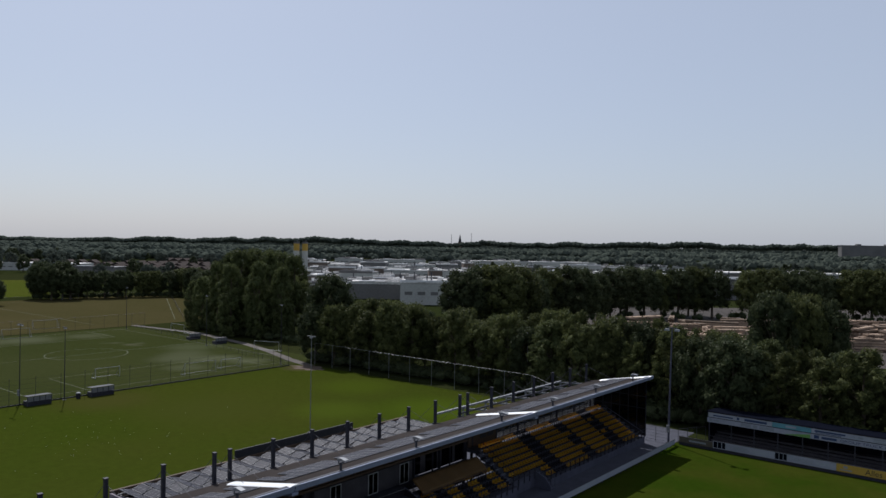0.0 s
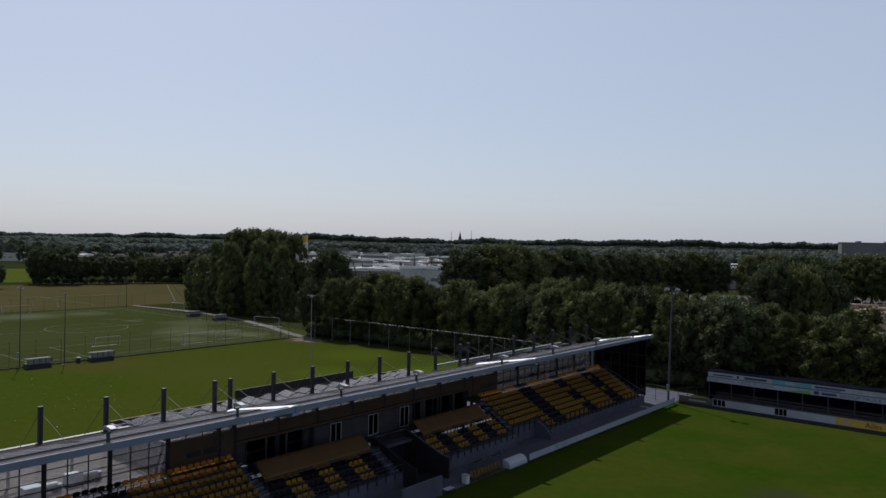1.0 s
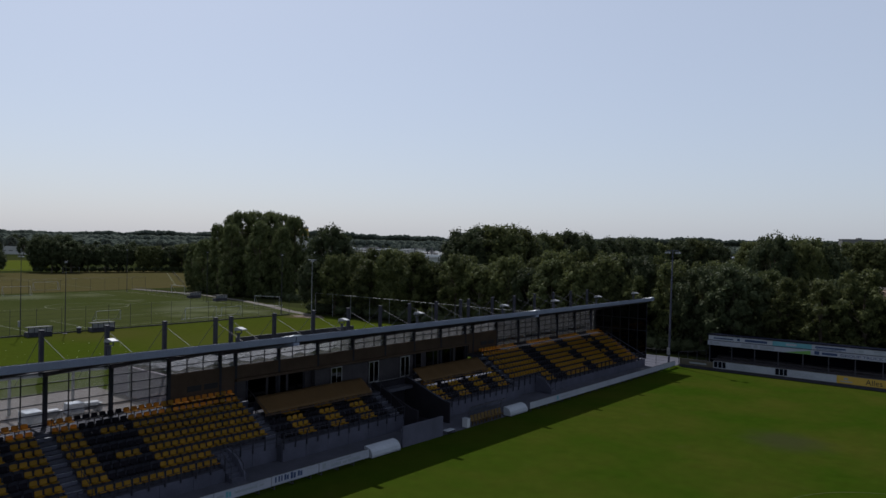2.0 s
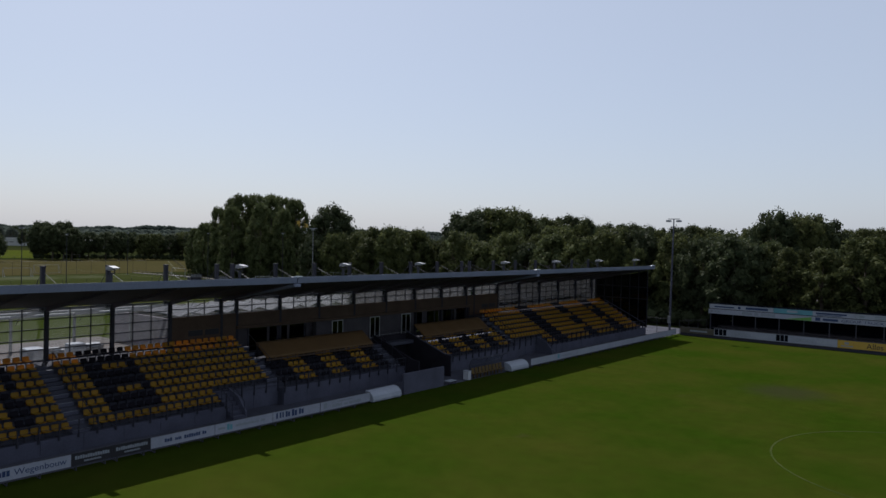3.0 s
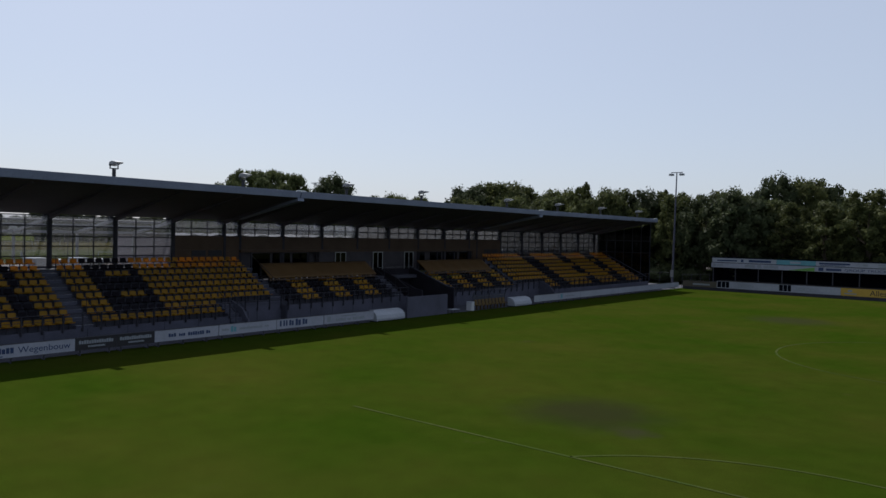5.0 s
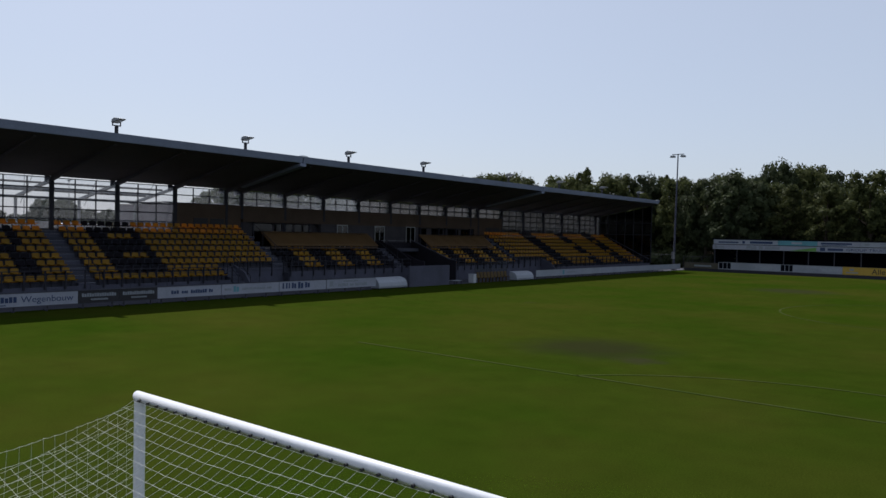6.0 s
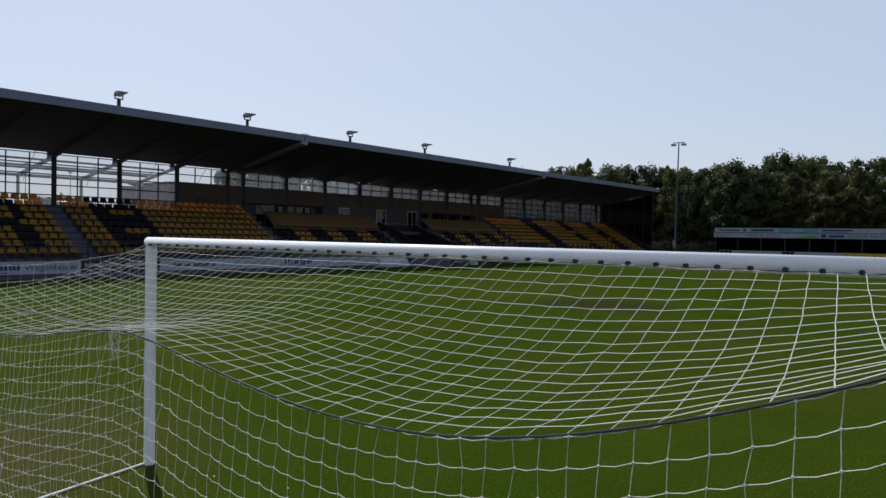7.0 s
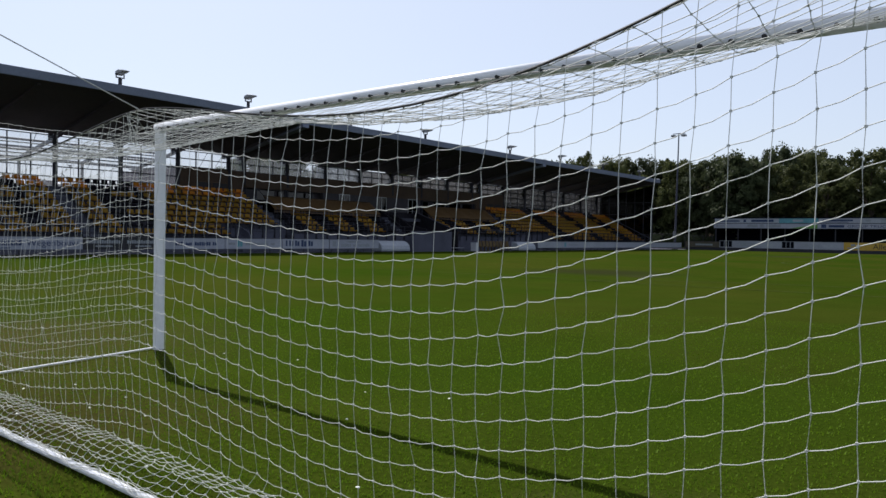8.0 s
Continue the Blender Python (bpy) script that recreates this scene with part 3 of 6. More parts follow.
def window(y0, y1, z0, z1, nc, nr, x=WX, name="window"):
    """A glazed bay: a frame with panes of their own."""
    fr = Mesh()
    z1 += lift((y0 + y1) / 2)
    for i in range(nc + 1):
        yy = y0 + (y1 - y0) * i / nc
        if i in (0, nc):
            fr.box((x - 0.05, yy - 0.035, z0), (x + 0.05, yy + 0.035, z1))
    for zz in (z0, z1):
        fr.box((x - 0.05, y0, zz - 0.03), (x + 0.05, y1, zz + 0.03))
    w = part(name, fr, STEEL_D, stand, "dark framed glazing")
    for i in range(1, nc):
        yy = y0 + (y1 - y0) * i / nc
        part("mullion", Mesh().box((x - 0.045, yy - 0.03, z0), (x + 0.045, yy + 0.03, z1)), STEEL_D, w)
    for j in range(1, nr):
        zz = z0 + (z1 - z0) * j / nr
        part("transom", Mesh().box((x - 0.04, y0, zz - 0.034), (x + 0.04, y1, zz + 0.034)), STEEL_D, w)
    for i in range(nc):
        for j in range(nr):
            p = part("pane", PANE_C if y0 > 70 else PANE, None, w, at=Matrix.LocRotScale((x, y0 + (y1 - y0) * i / nc, z0 + (z1 - z0) * j / nr), None, (1, (y1 - y0) / nc, (z1 - z0) / nr)))
            p.visible_shadow = False


for k, seg in enumerate(COLS):
    for a, b in zip(seg, seg[1:]):
        if k == 0 and b < 27 or k == 2 and a > 70:
            window(a + 0.115, b - 0.115, 4.24, 7.56, 3, 5)
        else:
            window(a + 0.115, b - 0.115, 6.44, 7.56, 3, 2)
for a, b in ((31.2, 32.7), (64.2, 65.7)):
    window(a + 0.115, b - 0.115, 6.44, 7.56, 1, 2)
window(95.1, 96.1, 4.24, 7.56, 1, 4)
for a, b in ((-0.9, 26.7), (70.6, 96.2)):
    part("sill_wall", Mesh().box((WX - 0.1, a, 3.9), (WX + 0.1, b, 4.24)), CONC, stand)
part("upper_wall", Mesh().box((WX - 0.12, 26.7, 5.35), (WX + 0.12, 70.6, 6.42)), BROWN, stand, "brown timber cladding band")
for a, b in ((26.7, 32.6), (64.9, 70.6)):
    part("bulkhead", Mesh().box((WX - 0.12, a, 4.0), (WX + 0.1, b, 5.345)), BROWN, stand, "brown timber cladding")
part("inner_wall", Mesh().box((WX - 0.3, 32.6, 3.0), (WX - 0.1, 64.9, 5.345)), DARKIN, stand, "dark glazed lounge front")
part("lintel", Mesh().box((WX - 0.1, 32.6, 5.12), (WX + 0.4, 64.9, 5.35)), BROWN, stand)
for y in [33.6 + 3.05 * i for i in range(11)]:
    part("lounge_post", Mesh().box((-43.95, y - 0.06, 3.0), (-43.8, y + 0.06, 5.12)), STEEL_D, stand)
for y in (34.0, 36.2, 38.4, 54.6, 57.4, 60.2, 62.6):
    part("lounge_glass", Mesh().box((WX - 0.09, y, 3.1), (WX - 0.06, y + 1.9, 5.0)), GLASS_D, stand)
for y in (28.2, 29.7, 67.2, 68.7):
    part("vent_window", Mesh().box((WX + 0.101, y, 4.85), (WX + 0.13, y + 1.25, 5.3)), BLACK, stand)
for y in (43.45, 48.45, 53.05):
    d = Mesh()
    for yy in (-0.66, 0.0, 0.66):
        d.box((-43.60, y + yy - 0.035, 3.0), (-43.54, y + yy + 0.035, 5.12))
    d.box((-43.595, y - 0.625, 5.05), (-43.545, y + 0.625, 5.12)).box((-43.595, y - 0.625, 3.0), (-43.545, y + 0.625, 3.12))
    dd = part("door", d, GOAL_G, stand, "white-framed double glass door")
    p = part("pane", DOOR_PANE, None, dd, at=Matrix.LocRotScale((-43.57, y - 0.625, 3.12), None, (1, 0.59, 1.93)))
    p = part("pane", DOOR_PANE, None, dd, at=Matrix.LocRotScale((-43.57, y + 0.035, 3.12), None, (1, 0.59, 1.93)))
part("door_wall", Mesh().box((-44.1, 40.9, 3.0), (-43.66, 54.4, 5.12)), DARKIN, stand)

# far gable wall with dark glazing and a sloping rail
gb = Mesh()
for i in range(7):
    x = -44.2 + i * 1.35
    gb.box((x - 0.05, 96.2, 1.0), (x + 0.05, 96.3, roof_z(x) - 0.35))
for i in range(6):
    x0, x1 = -44.2 + i * 1.35, -44.2 + (i + 1) * 1.35
    gb.box((x0, 96.22, 4.9), (x1, 96.28, 5.0)).box((x0, 96.22, 6.6), (x1, 96.28, 6.7))
part("gable_frame", gb, STEEL_D, stand)
part("gable_glass", Mesh().prism([(-44.2, 1.0), (-36.1, 1.0), (-36.1, 9.0), (-44.2, 7.5)], 96.24, 96.26), GLASS_D, stand)
part("gable_rail", Mesh().tube((-42.6, 96.12, 4.45), (-36.3, 96.12, 1.5), 0.06, 6), CONC_L, stand)

# players' tunnel: an open cutting between stairs, its walls and floor painted shade-dark
part("tunnel_floor", Mesh().box((-41.0, 45.85, -0.003), (-36.0, 50.25, 0.03)), TUNNEL_SHADE, stand)
part("tunnel_back", Mesh().box((-41.2, 45.7, 0), (-40.98, 50.4, 3.55)), TUNNEL_SHADE, stand, "dark wall over the tunnel mouth")
for a in (45.7, 50.25):
    part("tunnel_side", Mesh().prism([(-41, 0), (-35.3, 0), (-35.3, 1.95), (-36.1, 2.05), (-41, 3.75)], a, a + 0.15), TUNNEL_SHADE, stand, "dark sloping side wall of the tunnel")
part("tunnel_coping", Mesh().prism([(-35.28, 1.95), (-35.28, 2.02), (-36.1, 2.12), (-41, 3.82), (-41, 3.752), (-36.1, 2.052)], 50.23, 50.42), CONC, stand)
part("tunnel_wall", Mesh().box((-33.1, 41.15, 0), (-32.9, 46.4, 1.72)), CONC_L, stand, "grey concrete screen wall by the tunnel")
part("tunnel_rail", Mesh().tube((-40.9, 45.9, 3.72), (-40.9, 50.2, 3.72), 0.018), STEEL_G, stand)
tr_ = Mesh().tube((-40.9, 45.9, 4.0), (-40.9, 50.2, 4.0), 0.022)
for y in (45.9, 47.0, 48.1, 49.2, 50.2):
    tr_.tube((-40.9, y, 3.5), (-40.9, y, 4.0), 0.02)
part("tunnel_guard", tr_, STEEL_D, stand)

# rear flat roof, its parapet and frames
part("rear_roof", Mesh().box((-53.6, 26.9, 5.6), (-44.55, 64.9, 6.0)), ROOFM, stand, "dark flat roof behind the masts")
part("rear_wall", Mesh().box((-53.85, 26.8, 0), (-53.6, 64.9, 6.45)), BROWN, stand)
part("rear_side_wall", Mesh().box((-53.6, 26.7, 0), (-44.5, 26.9, 6.3)), PINKISH, stand, "pinkish grey rendered side wall of the rear building")
part("parapet_screen", Mesh().box((-54.0, 39.5, 5.6), (-53.86, 55.5, 7.25)), BLACK, stand, "dark raised screen on the rear edge")
part("low_roof", Mesh().box((-56, -1, 0), (-44.5, 26.7, 3.85)), GRAVEL, stand, "low gravel roof behind the windows")
for y in COLS[0][:-1]:
    fm = Mesh()
    fm.box((-50.4, y - 0.08, 3.85), (-50.2, y + 0.08, 6.5))
    fm.prism([(-50.45, 6.62), (-50.45, 6.40), (-44.6, 7.38), (-44.6, 7.6)], y - 0.08, y + 0.08)
    part("rear_frame", fm, STEEL_G, stand, "galvanised rear portal frame")
part("rear_purlin", Mesh().box((-50.5, -0.5, 6.45), (-50.2, 26.7, 6.65)).box((-47.6, -0.5, 7.0), (-47.45, 26.7, 7.14)), STEEL_G, stand)
for y in COLS[2][1:]:
    fm = Mesh().prism([(-49.4, 7.2), (-49.4, 7.05), (-44.6, 7.38), (-44.6, 7.6)], y - 0.08, y + 0.08).box((-49.5, y - 0.08, 0), (-49.3, y + 0.08, 7.2))
    part("rear_frame", fm, STEEL_G, stand)
part("rear_purlin", Mesh().box((-49.5, 65, 7.2), (-49.2, 95, 7.4)), STEEL_G, stand)

# ---- seats ----
def seat_mesh(material):
    """A bucket seat: pan, raised side lips, curved back with a rounded top, and a foot."""
    m = Mesh()
    pan = [(0.20, 0.41), (0.19, 0.445), (-0.14, 0.41), (-0.19, 0.46), (-0.25, 0.70), (-0.275, 0.70), (-0.235, 0.40), (-0.17, 0.37), (0.18, 0.39)]
    m.prism(pan, -0.16, 0.16)
    rim = [(x * 0.97 + 0.008, z + (0.02 if x > -0.15 else -0.02)) for x, z in pan]
    m.prism(rim, -0.215, -0.16).prism(rim, 0.16, 0.215)
    m.box((-0.20, -0.022, 0.0), (-0.14, 0.022, 0.385), 1).box((-0.24, -0.07, 0.0), (-0.10, 0.07, 0.015), 1)
    return m


SEAT_MESH = {c: seat_mesh(None).data("stadium_seat", [mm, STEEL_D]) for c, mm in (("y", SEAT_Y), ("k", SEAT_K))}
LETTER_B = ["yyyyyy", "kkkkkk", "kkkkkk", "kkyyyk", "kkkkkk", "kkkkkk", "kkyyyk", "kkkkkk", "kkkkkk"]
LETTER_R = ["yyyyyy", "kkyykk", "kkyykk", "kkyykk", "kkkkky", "kkyyyk", "kkyyyk", "kkkkkk", "kkkkky"]


def seat_colour(block, row, i, n):
    if block == "B":
        return LETTER_B[row][i - 3] if 3 <= i < 9 else "y"
    if block == "A":
        return LETTER_R[row][i - n + 9] if n - 9 <= i < n - 3 else "y"
    if block in "CD":
        return "k" if (i // 3 + (1 if block == "C" else 0)) % 2 else "y"
    y = i * 0.565
    for a, b, gap in ((7.1, 10.0, ()), (15.3, 18.0, (2, 5)), (23.0, 25.6, (3, 6))):
        if a <= y < b:
            return "y" if row in gap and a + 0.5 < y < a + 1.8 else "k"
    return "y"


stuff = {"y": Mesh(), "k": Mesh()}
# block, first and last seat along the row, first and last row, and where its lowest two rows begin and end
BLOCKS = [("A", 3.1, 15.65, 0, 9, 0, 99), ("B", 17.28, 31.1, 0, 9, 0, 26.2), ("C", 32.55, 44.1, 1, 5, 0, 99), ("D", 51.6, 63.6, 1, 5, 0, 99), ("E", 65.1, 94.4, 0, 9, 70.4, 99)]
for block, ya, yb, r0, r1, lo_a, lo_b in BLOCKS:
    n = round((yb - ya) / 0.565) + 1
    for row in range(r0, r1):
        for i in range(n):
            y = ya + (yb - ya) * i / (n - 1)
            if row < 2 and not lo_a <= y <= lo_b:
                continue
            c = seat_colour(block, row, i, n)
            x, z = RX0 - TREAD * row - 0.40, RZ0 + RISE * row
            if block == "B" or block == "A" and i >= n - 10:
                o = part("stadium_seat", SEAT_MESH[c], None, at=pose(x, y, z))
                tagged(o, "yellow plastic stadium seat on a concrete step" if c == "y" else "black plastic stadium seat on a concrete step", "seat", "seats of the near blocks")
            else:
                sm = seat_mesh(None)
                o0 = len(stuff[c].v)
                stuff[c].v += [(vx + x, vy + y, vz + z) for vx, vy, vz in sm.v]
                stuff[c].f += [tuple(q + o0 for q in f) for f in sm.f]
                stuff[c].m += sm.m
tagged(part("stadium_seats", stuff["y"], [SEAT_Y, STEEL_D]), "rows of yellow plastic stadium seats on the far blocks", "seats", kind="stuff")
tagged(part("stadium_seats", stuff["k"], [SEAT_K, STEEL_D]), "rows of black plastic stadium seats on the far blocks", "seats", kind="stuff")


def cover(ya, yb):
    """A stiff sheet laid over the upper rows, with shallow folds."""
    m = Mesh()
    nx, ny = 7, 40
    vs = []
    for i in range(nx):
        for j in range(ny):
            u, v = i / (nx - 1), j / (ny - 1)
            z = 3.2 + 1.12 * u + 0.03 * math.sin(v * 40) * math.sin(u * 3.1) + 0.02 * noise.noise((u * 4, v * 30, ya))
            vs.append((-39.55 - 1.5 * u, ya + (yb - ya) * v, z))
    fs = [(i * ny + j, (i + 1) * ny + j, (i + 1) * ny + j + 1, i * ny + j + 1) for i in range(nx - 1) for j in range(ny - 1)]
    m.add(vs, fs)
    o = thing("seat_cover", "ochre-brown cover sheet over the upper seat rows", "cover")
    sh = part("sheet", m, OCHRE, o, smooth=True)
    md = sh.modifiers.new("thick", 'SOLIDIFY'); md.thickness = 0.05
    for k in range(9):
        y = ya + 0.1 + (yb - ya - 0.2) * k / 8
        part("support_post", Mesh().box((-40.98, y - 0.03, 3.0), (-40.92, y + 0.03, 4.22)), STEEL_D, o)
        part("support_post", Mesh().box((-39.72, y - 0.03, 2.49), (-39.66, y + 0.03, 3.24)), STEEL_D, o)
    part("front_batten", Mesh().box((-39.62, ya, 3.02), (-39.56, yb, 3.13)), BROWN, o)


cover(32.25, 44.2)
cover(51.4, 62.3)

# ---- roof lamps ----
def roof_lamp(y):
    o = thing("roof_lamp", "small grey floodlight on a short post at the roof edge", "floodlight", "floodlights along the roof edge", pose(-35.4, y, 9.72 + lift(y)))
    part("post", Mesh().tube((0, 0, 0), (0, 0, 0.62), 0.11, 10), STEEL_MAST, o)
    part("bracket", Mesh().box((-0.04, -0.24, 0.60), (0.04, 0.24, 0.66)).box((-0.04, -0.26, 0.6), (0.04, -0.22, 0.86)).box((-0.04, 0.22, 0.6), (0.04, 0.26, 0.86)), STEEL_MAST, o)
    h = part("head", Mesh().prism([(-0.26, 0.84), (-0.2, 1.02), (0.12, 1.09), (0.72, 0.99), (0.72, 0.93), (-0.2, 0.79)], -0.21, 0.21), STEEL_G, o, bevel=0.02)
    part("glass", Mesh().add([(0.68, -0.18, 0.917), (-0.17, -0.18, 0.787), (-0.17, 0.18, 0.787), (0.68, 0.18, 0.917)], [(0, 1, 2, 3)]), LENS_W, h)
    return o


for y in (8.4, 17.5, 26.65, 36.4, 45.5, 58.9, 69.1, 79.5, 90.2):
    roof_lamp(y)

# ---- solar panels ----
def solar(name="solar_panel"):
    o = thing(name, "dark solar panel in a pale aluminium frame on the stand roof", "solar panel", "solar panels on the roof")
    part("cell_sheet", Mesh().box((-0.80, -0.47, 0.02), (0.80, 0.47, 0.045)), PV, o)
    fr = Mesh()
    for a, b in (((-0.83, -0.5, 0), (0.83, -0.468, 0.055)), ((-0.83, 0.468, 0), (0.83, 0.5, 0.055)), ((-0.83, -0.468, 0), (-0.798, 0.468, 0.055)), ((0.798, -0.468, 0), (0.83, 0.468, 0.055))):
        fr.box(a, b)
    for u in (-0.26, 0.26):
        fr.box((u - 0.007, -0.455, 0.03), (u + 0.007, 0.455, 0.048))
    fr.box((-0.775, -0.006, 0.03), (0.775, 0.006, 0.048))
    part("frame", fr, PVFRAME, o)
    return o


first = solar()
slope = math.degrees(math.atan2(9.78 - 7.92, 9.6))
first.matrix_basis = pose(-38.6, 6.0, roof_z(-38.6) + 0.05 + lift(6.0), 0, -slope, 0)
y = 7.04
while y < 95:
    if min(abs(y - 31.4), abs(y - 64.89)) > 1.1:
        copy_thing(first, pose(-38.6, y, roof_z(-38.6) + 0.05 + lift(y), 0, -slope, 0))
        if (int(y * 3) % 17) > 2:
            copy_thing(first, pose(-40.3, y, roof_z(-40.3) + 0.05 + lift(y), 0, -slope, 0))
    y += 1.04
y = 27.8
k = 0
while y < 64:
    for x in (-46.6, -48.5, -50.4, -52.3):
        zz = 6.42
        copy_thing(first, pose(x, y, zz, 15 if k % 2 else -15, random.uniform(-3, 3), random.uniform(-1.5, 1.5)))
    y += 1.12
    k += 1
rr = Mesh()
for x in (-45.6, -47.55, -49.45, -51.35, -53.2):
    rr.box((x - 0.05, 27.2, 6.08), (x + 0.05, 64.5, 6.18))
for y in [27.4 + 2.25 * i for i in range(17)]:
    rr.box((-53.3, y - 0.03, 6.0), (-45.5, y + 0.03, 6.08))
part("panel_rack", rr, PVFRAME, stand, "aluminium rails under the tilted panels")
for a, b, r in (((-46.1, -0.5, 7.42), (-46.1, 26.6, 7.42), 0.08), ((-48.6, -0.5, 7.0), (-48.6, 26.6, 7.0), 0.08), ((-46.2, 65.5, 7.75), (-46.2, 94, 7.75), 0.12)):
    part("pipe", Mesh().tube(a, b, r, 8), STEEL_MAST, stand)


# ---- air handling units on the low roof ----
def air_unit(x, y, w, d, h):
    o = thing("air_unit", "white boxed air handling unit with round ducts on the low roof", "air unit", at=pose(x, y, 3.85))
    part("body", Mesh().box((-w / 2, -d / 2, 0.1), (w / 2, d / 2, h)), WHITE_S, o, bevel=0.04)
    part("feet", Mesh().box((-w / 2, -d / 2, 0), (-w / 2 + 0.15, d / 2, 0.1)).box((w / 2 - 0.15, -d / 2, 0), (w / 2, d / 2, 0.1)), STEEL_D, o)
    part("duct", Mesh().tube((0, d / 2, h * 0.55), (0, d / 2 + 1.2, h * 0.55), 0.32, 14).tube((0, d / 2 + 1.2, h * 0.7), (0, d / 2 + 1.2, 0.0), 0.34, 14), STEEL_G, o, smooth=False)


air_unit(-46.9, 12.4, 1.7, 3.2, 1.35)
air_unit(-46.6, 17.6, 1.4, 1.2, 0.9)
air_unit(-48.5, 8.0, 2.0, 2.4, 1.3)
air_unit(-47.4, 20.9, 1.0, 1.1, 0.85)

# ---- advertising boards ----
def bars(m, y0, y1, z0, z1, words, x, k=0):
    """Plain letter-wide bars for words: shares along the board and up it."""
    for u0, u1, v0, v1 in words:
        a, b, h = y0 + (y1 - y0) * u0, y0 + (y1 - y0) * u1, (z1 - z0) * (v1 - v0)
        n = max(1, round((b - a) / (h * 0.72)))
        for q in range(n):
            p = (b - a) / n
            up = h * (0.0 if q % 3 != 1 else 0.16)
            m.box((x, a + p * q + p * 0.1, z0 + (z1 - z0) * v0), (x + 0.006, a + p * (q + 1) - p * 0.1, z0 + (z1 - z0) * v1 - up), k)


def side_board(y0, y1, face, words=(), ink=INK_B, label="white advertising board with dark blue lettering beside the pitch", mark=None):
    o = thing("advertising_board", label, "advertising board", "boards along the touchline")
    part("panel", Mesh().box((-32.34, y0 + 0.015, 0.30), (-32.30, y1 - 0.015, 0.97)), face, o)
    part("frame", Mesh().box((-32.36, y0 + 0.01, 0.965), (-32.285, y1 - 0.01, 0.99)).box((-32.36, y0 + 0.01, 0.275), (-32.285, y1 - 0.01, 0.305)), STEEL_MAST, o)
    y = y0 + 0.3
    while y < y1:
        part("leg", Mesh().box((-32.42, y - 0.03, 0), (-32.36, y + 0.03, 0.93)).box((-32.9, y - 0.02, 0.0), (-32.42, y + 0.02, 0.05)), STEEL_MAST, o)
        y += 1.6
    for word in words:
        m = Mesh()
        bars(m, y0, y1, 0.28, 0.97, [word], -32.298)
        part("lettering", m, ink, o)
    if mark:
        m = Mesh()
        bars(m, y0, y1, 0.28, 0.97, [mark], -32.297)
        part("emblem", m, TEAL, o)
    return o


side_board(3.6, 8.8, BOARD, [(0.1, 0.4, 0.3, 0.65), (0.45, 0.9, 0.3, 0.65)])
van_board = side_board(8.9, 13.95, BOARD, [(0.02, 0.10, 0.36, 0.70), (0.13, 0.40, 0.34, 0.76), (0.05, 0.30, 0.12, 0.20)])
for y in (13.95, 16.22):
    side_board(y, y + 2.27, BLACK, [(0.08, 0.92, 0.5, 0.78), (0.3, 0.72, 0.22, 0.36)], INK_G, "black advertising board with grey lettering beside the pitch")
side_board(18.5, 22.8, BOARD, [(0.2, 0.32, 0.36, 0.66), (0.36, 0.46, 0.36, 0.6), (0.5, 0.76, 0.34, 0.66), (0.79, 0.86, 0.36, 0.66)])
side_board(22.82, 27.3, BOARD, [(0.34, 0.74, 0.4, 0.62), (0.78, 0.86, 0.42, 0.6), (0.05, 0.16, 0.42, 0.62)], INK_G, "white board with grey lettering and teal emblem beside the pitch", (0.19, 0.29, 0.25, 0.8))
side_board(27.32, 31.5, BOARD, [(0.06, 0.10, 0.3, 0.85), (0.13, 0.17, 0.3, 0.85), (0.185, 0.22, 0.3, 0.85), (0.25, 0.35, 0.3, 0.85), (0.38, 0.50, 0.25, 0.9), (0.53, 0.64, 0.3, 0.85)], INK_B)
side_board(31.55, 36.6, BOARD, [(0.32, 0.62, 0.68, 0.84), (0.22, 0.42, 0.22, 0.55), (0.45, 0.53, 0.25, 0.48), (0.56, 0.8, 0.22, 0.55), (0.05, 0.13, 0.25, 0.8)], INK_G, "white advertising board with grey lettering beside the pitch")
y = 59.7
k = 0
while y < 97:
    w = 4.75
    side_board(y, min(y + w, 97.8), BOARD_G if k in (0, 2) else BOARD, [(0.3, 0.7, 0.42, 0.56)] if k == 1 else (), INK_G, "plain pale board along the touchline", (0.1, 0.2, 0.2, 0.85) if k == 1 else None)
    y += w
    k += 1


def letters(name, txt, size, m, material, parent, width=None):
    cu = bpy.data.curves.new(name, 'FONT')
    cu.body, cu.size, cu.extrude = txt, size, 0.004
    tmp = new(name, cu)
    bpy.context.view_layer.update()
    me = bpy.data.meshes.new_from_object(tmp.evaluated_get(bpy.context.evaluated_depsgraph_get()))
    bpy.data.objects.remove(tmp)
    me.materials.clear(); me.materials.append(material)
    if width:
        xs = [v.co.x for v in me.vertices]
        me.transform(Matrix.Diagonal((width / (max(xs) - min(xs)), 1, 1, 1)))
    return part(name, me, None, parent, at=m)


letters("word", "Wegenbouw", 0.46, pose(-32.296, 11.1, 0.50, 90, 0, 90), INK_B, van_board, 2.6)
FY = 98.9


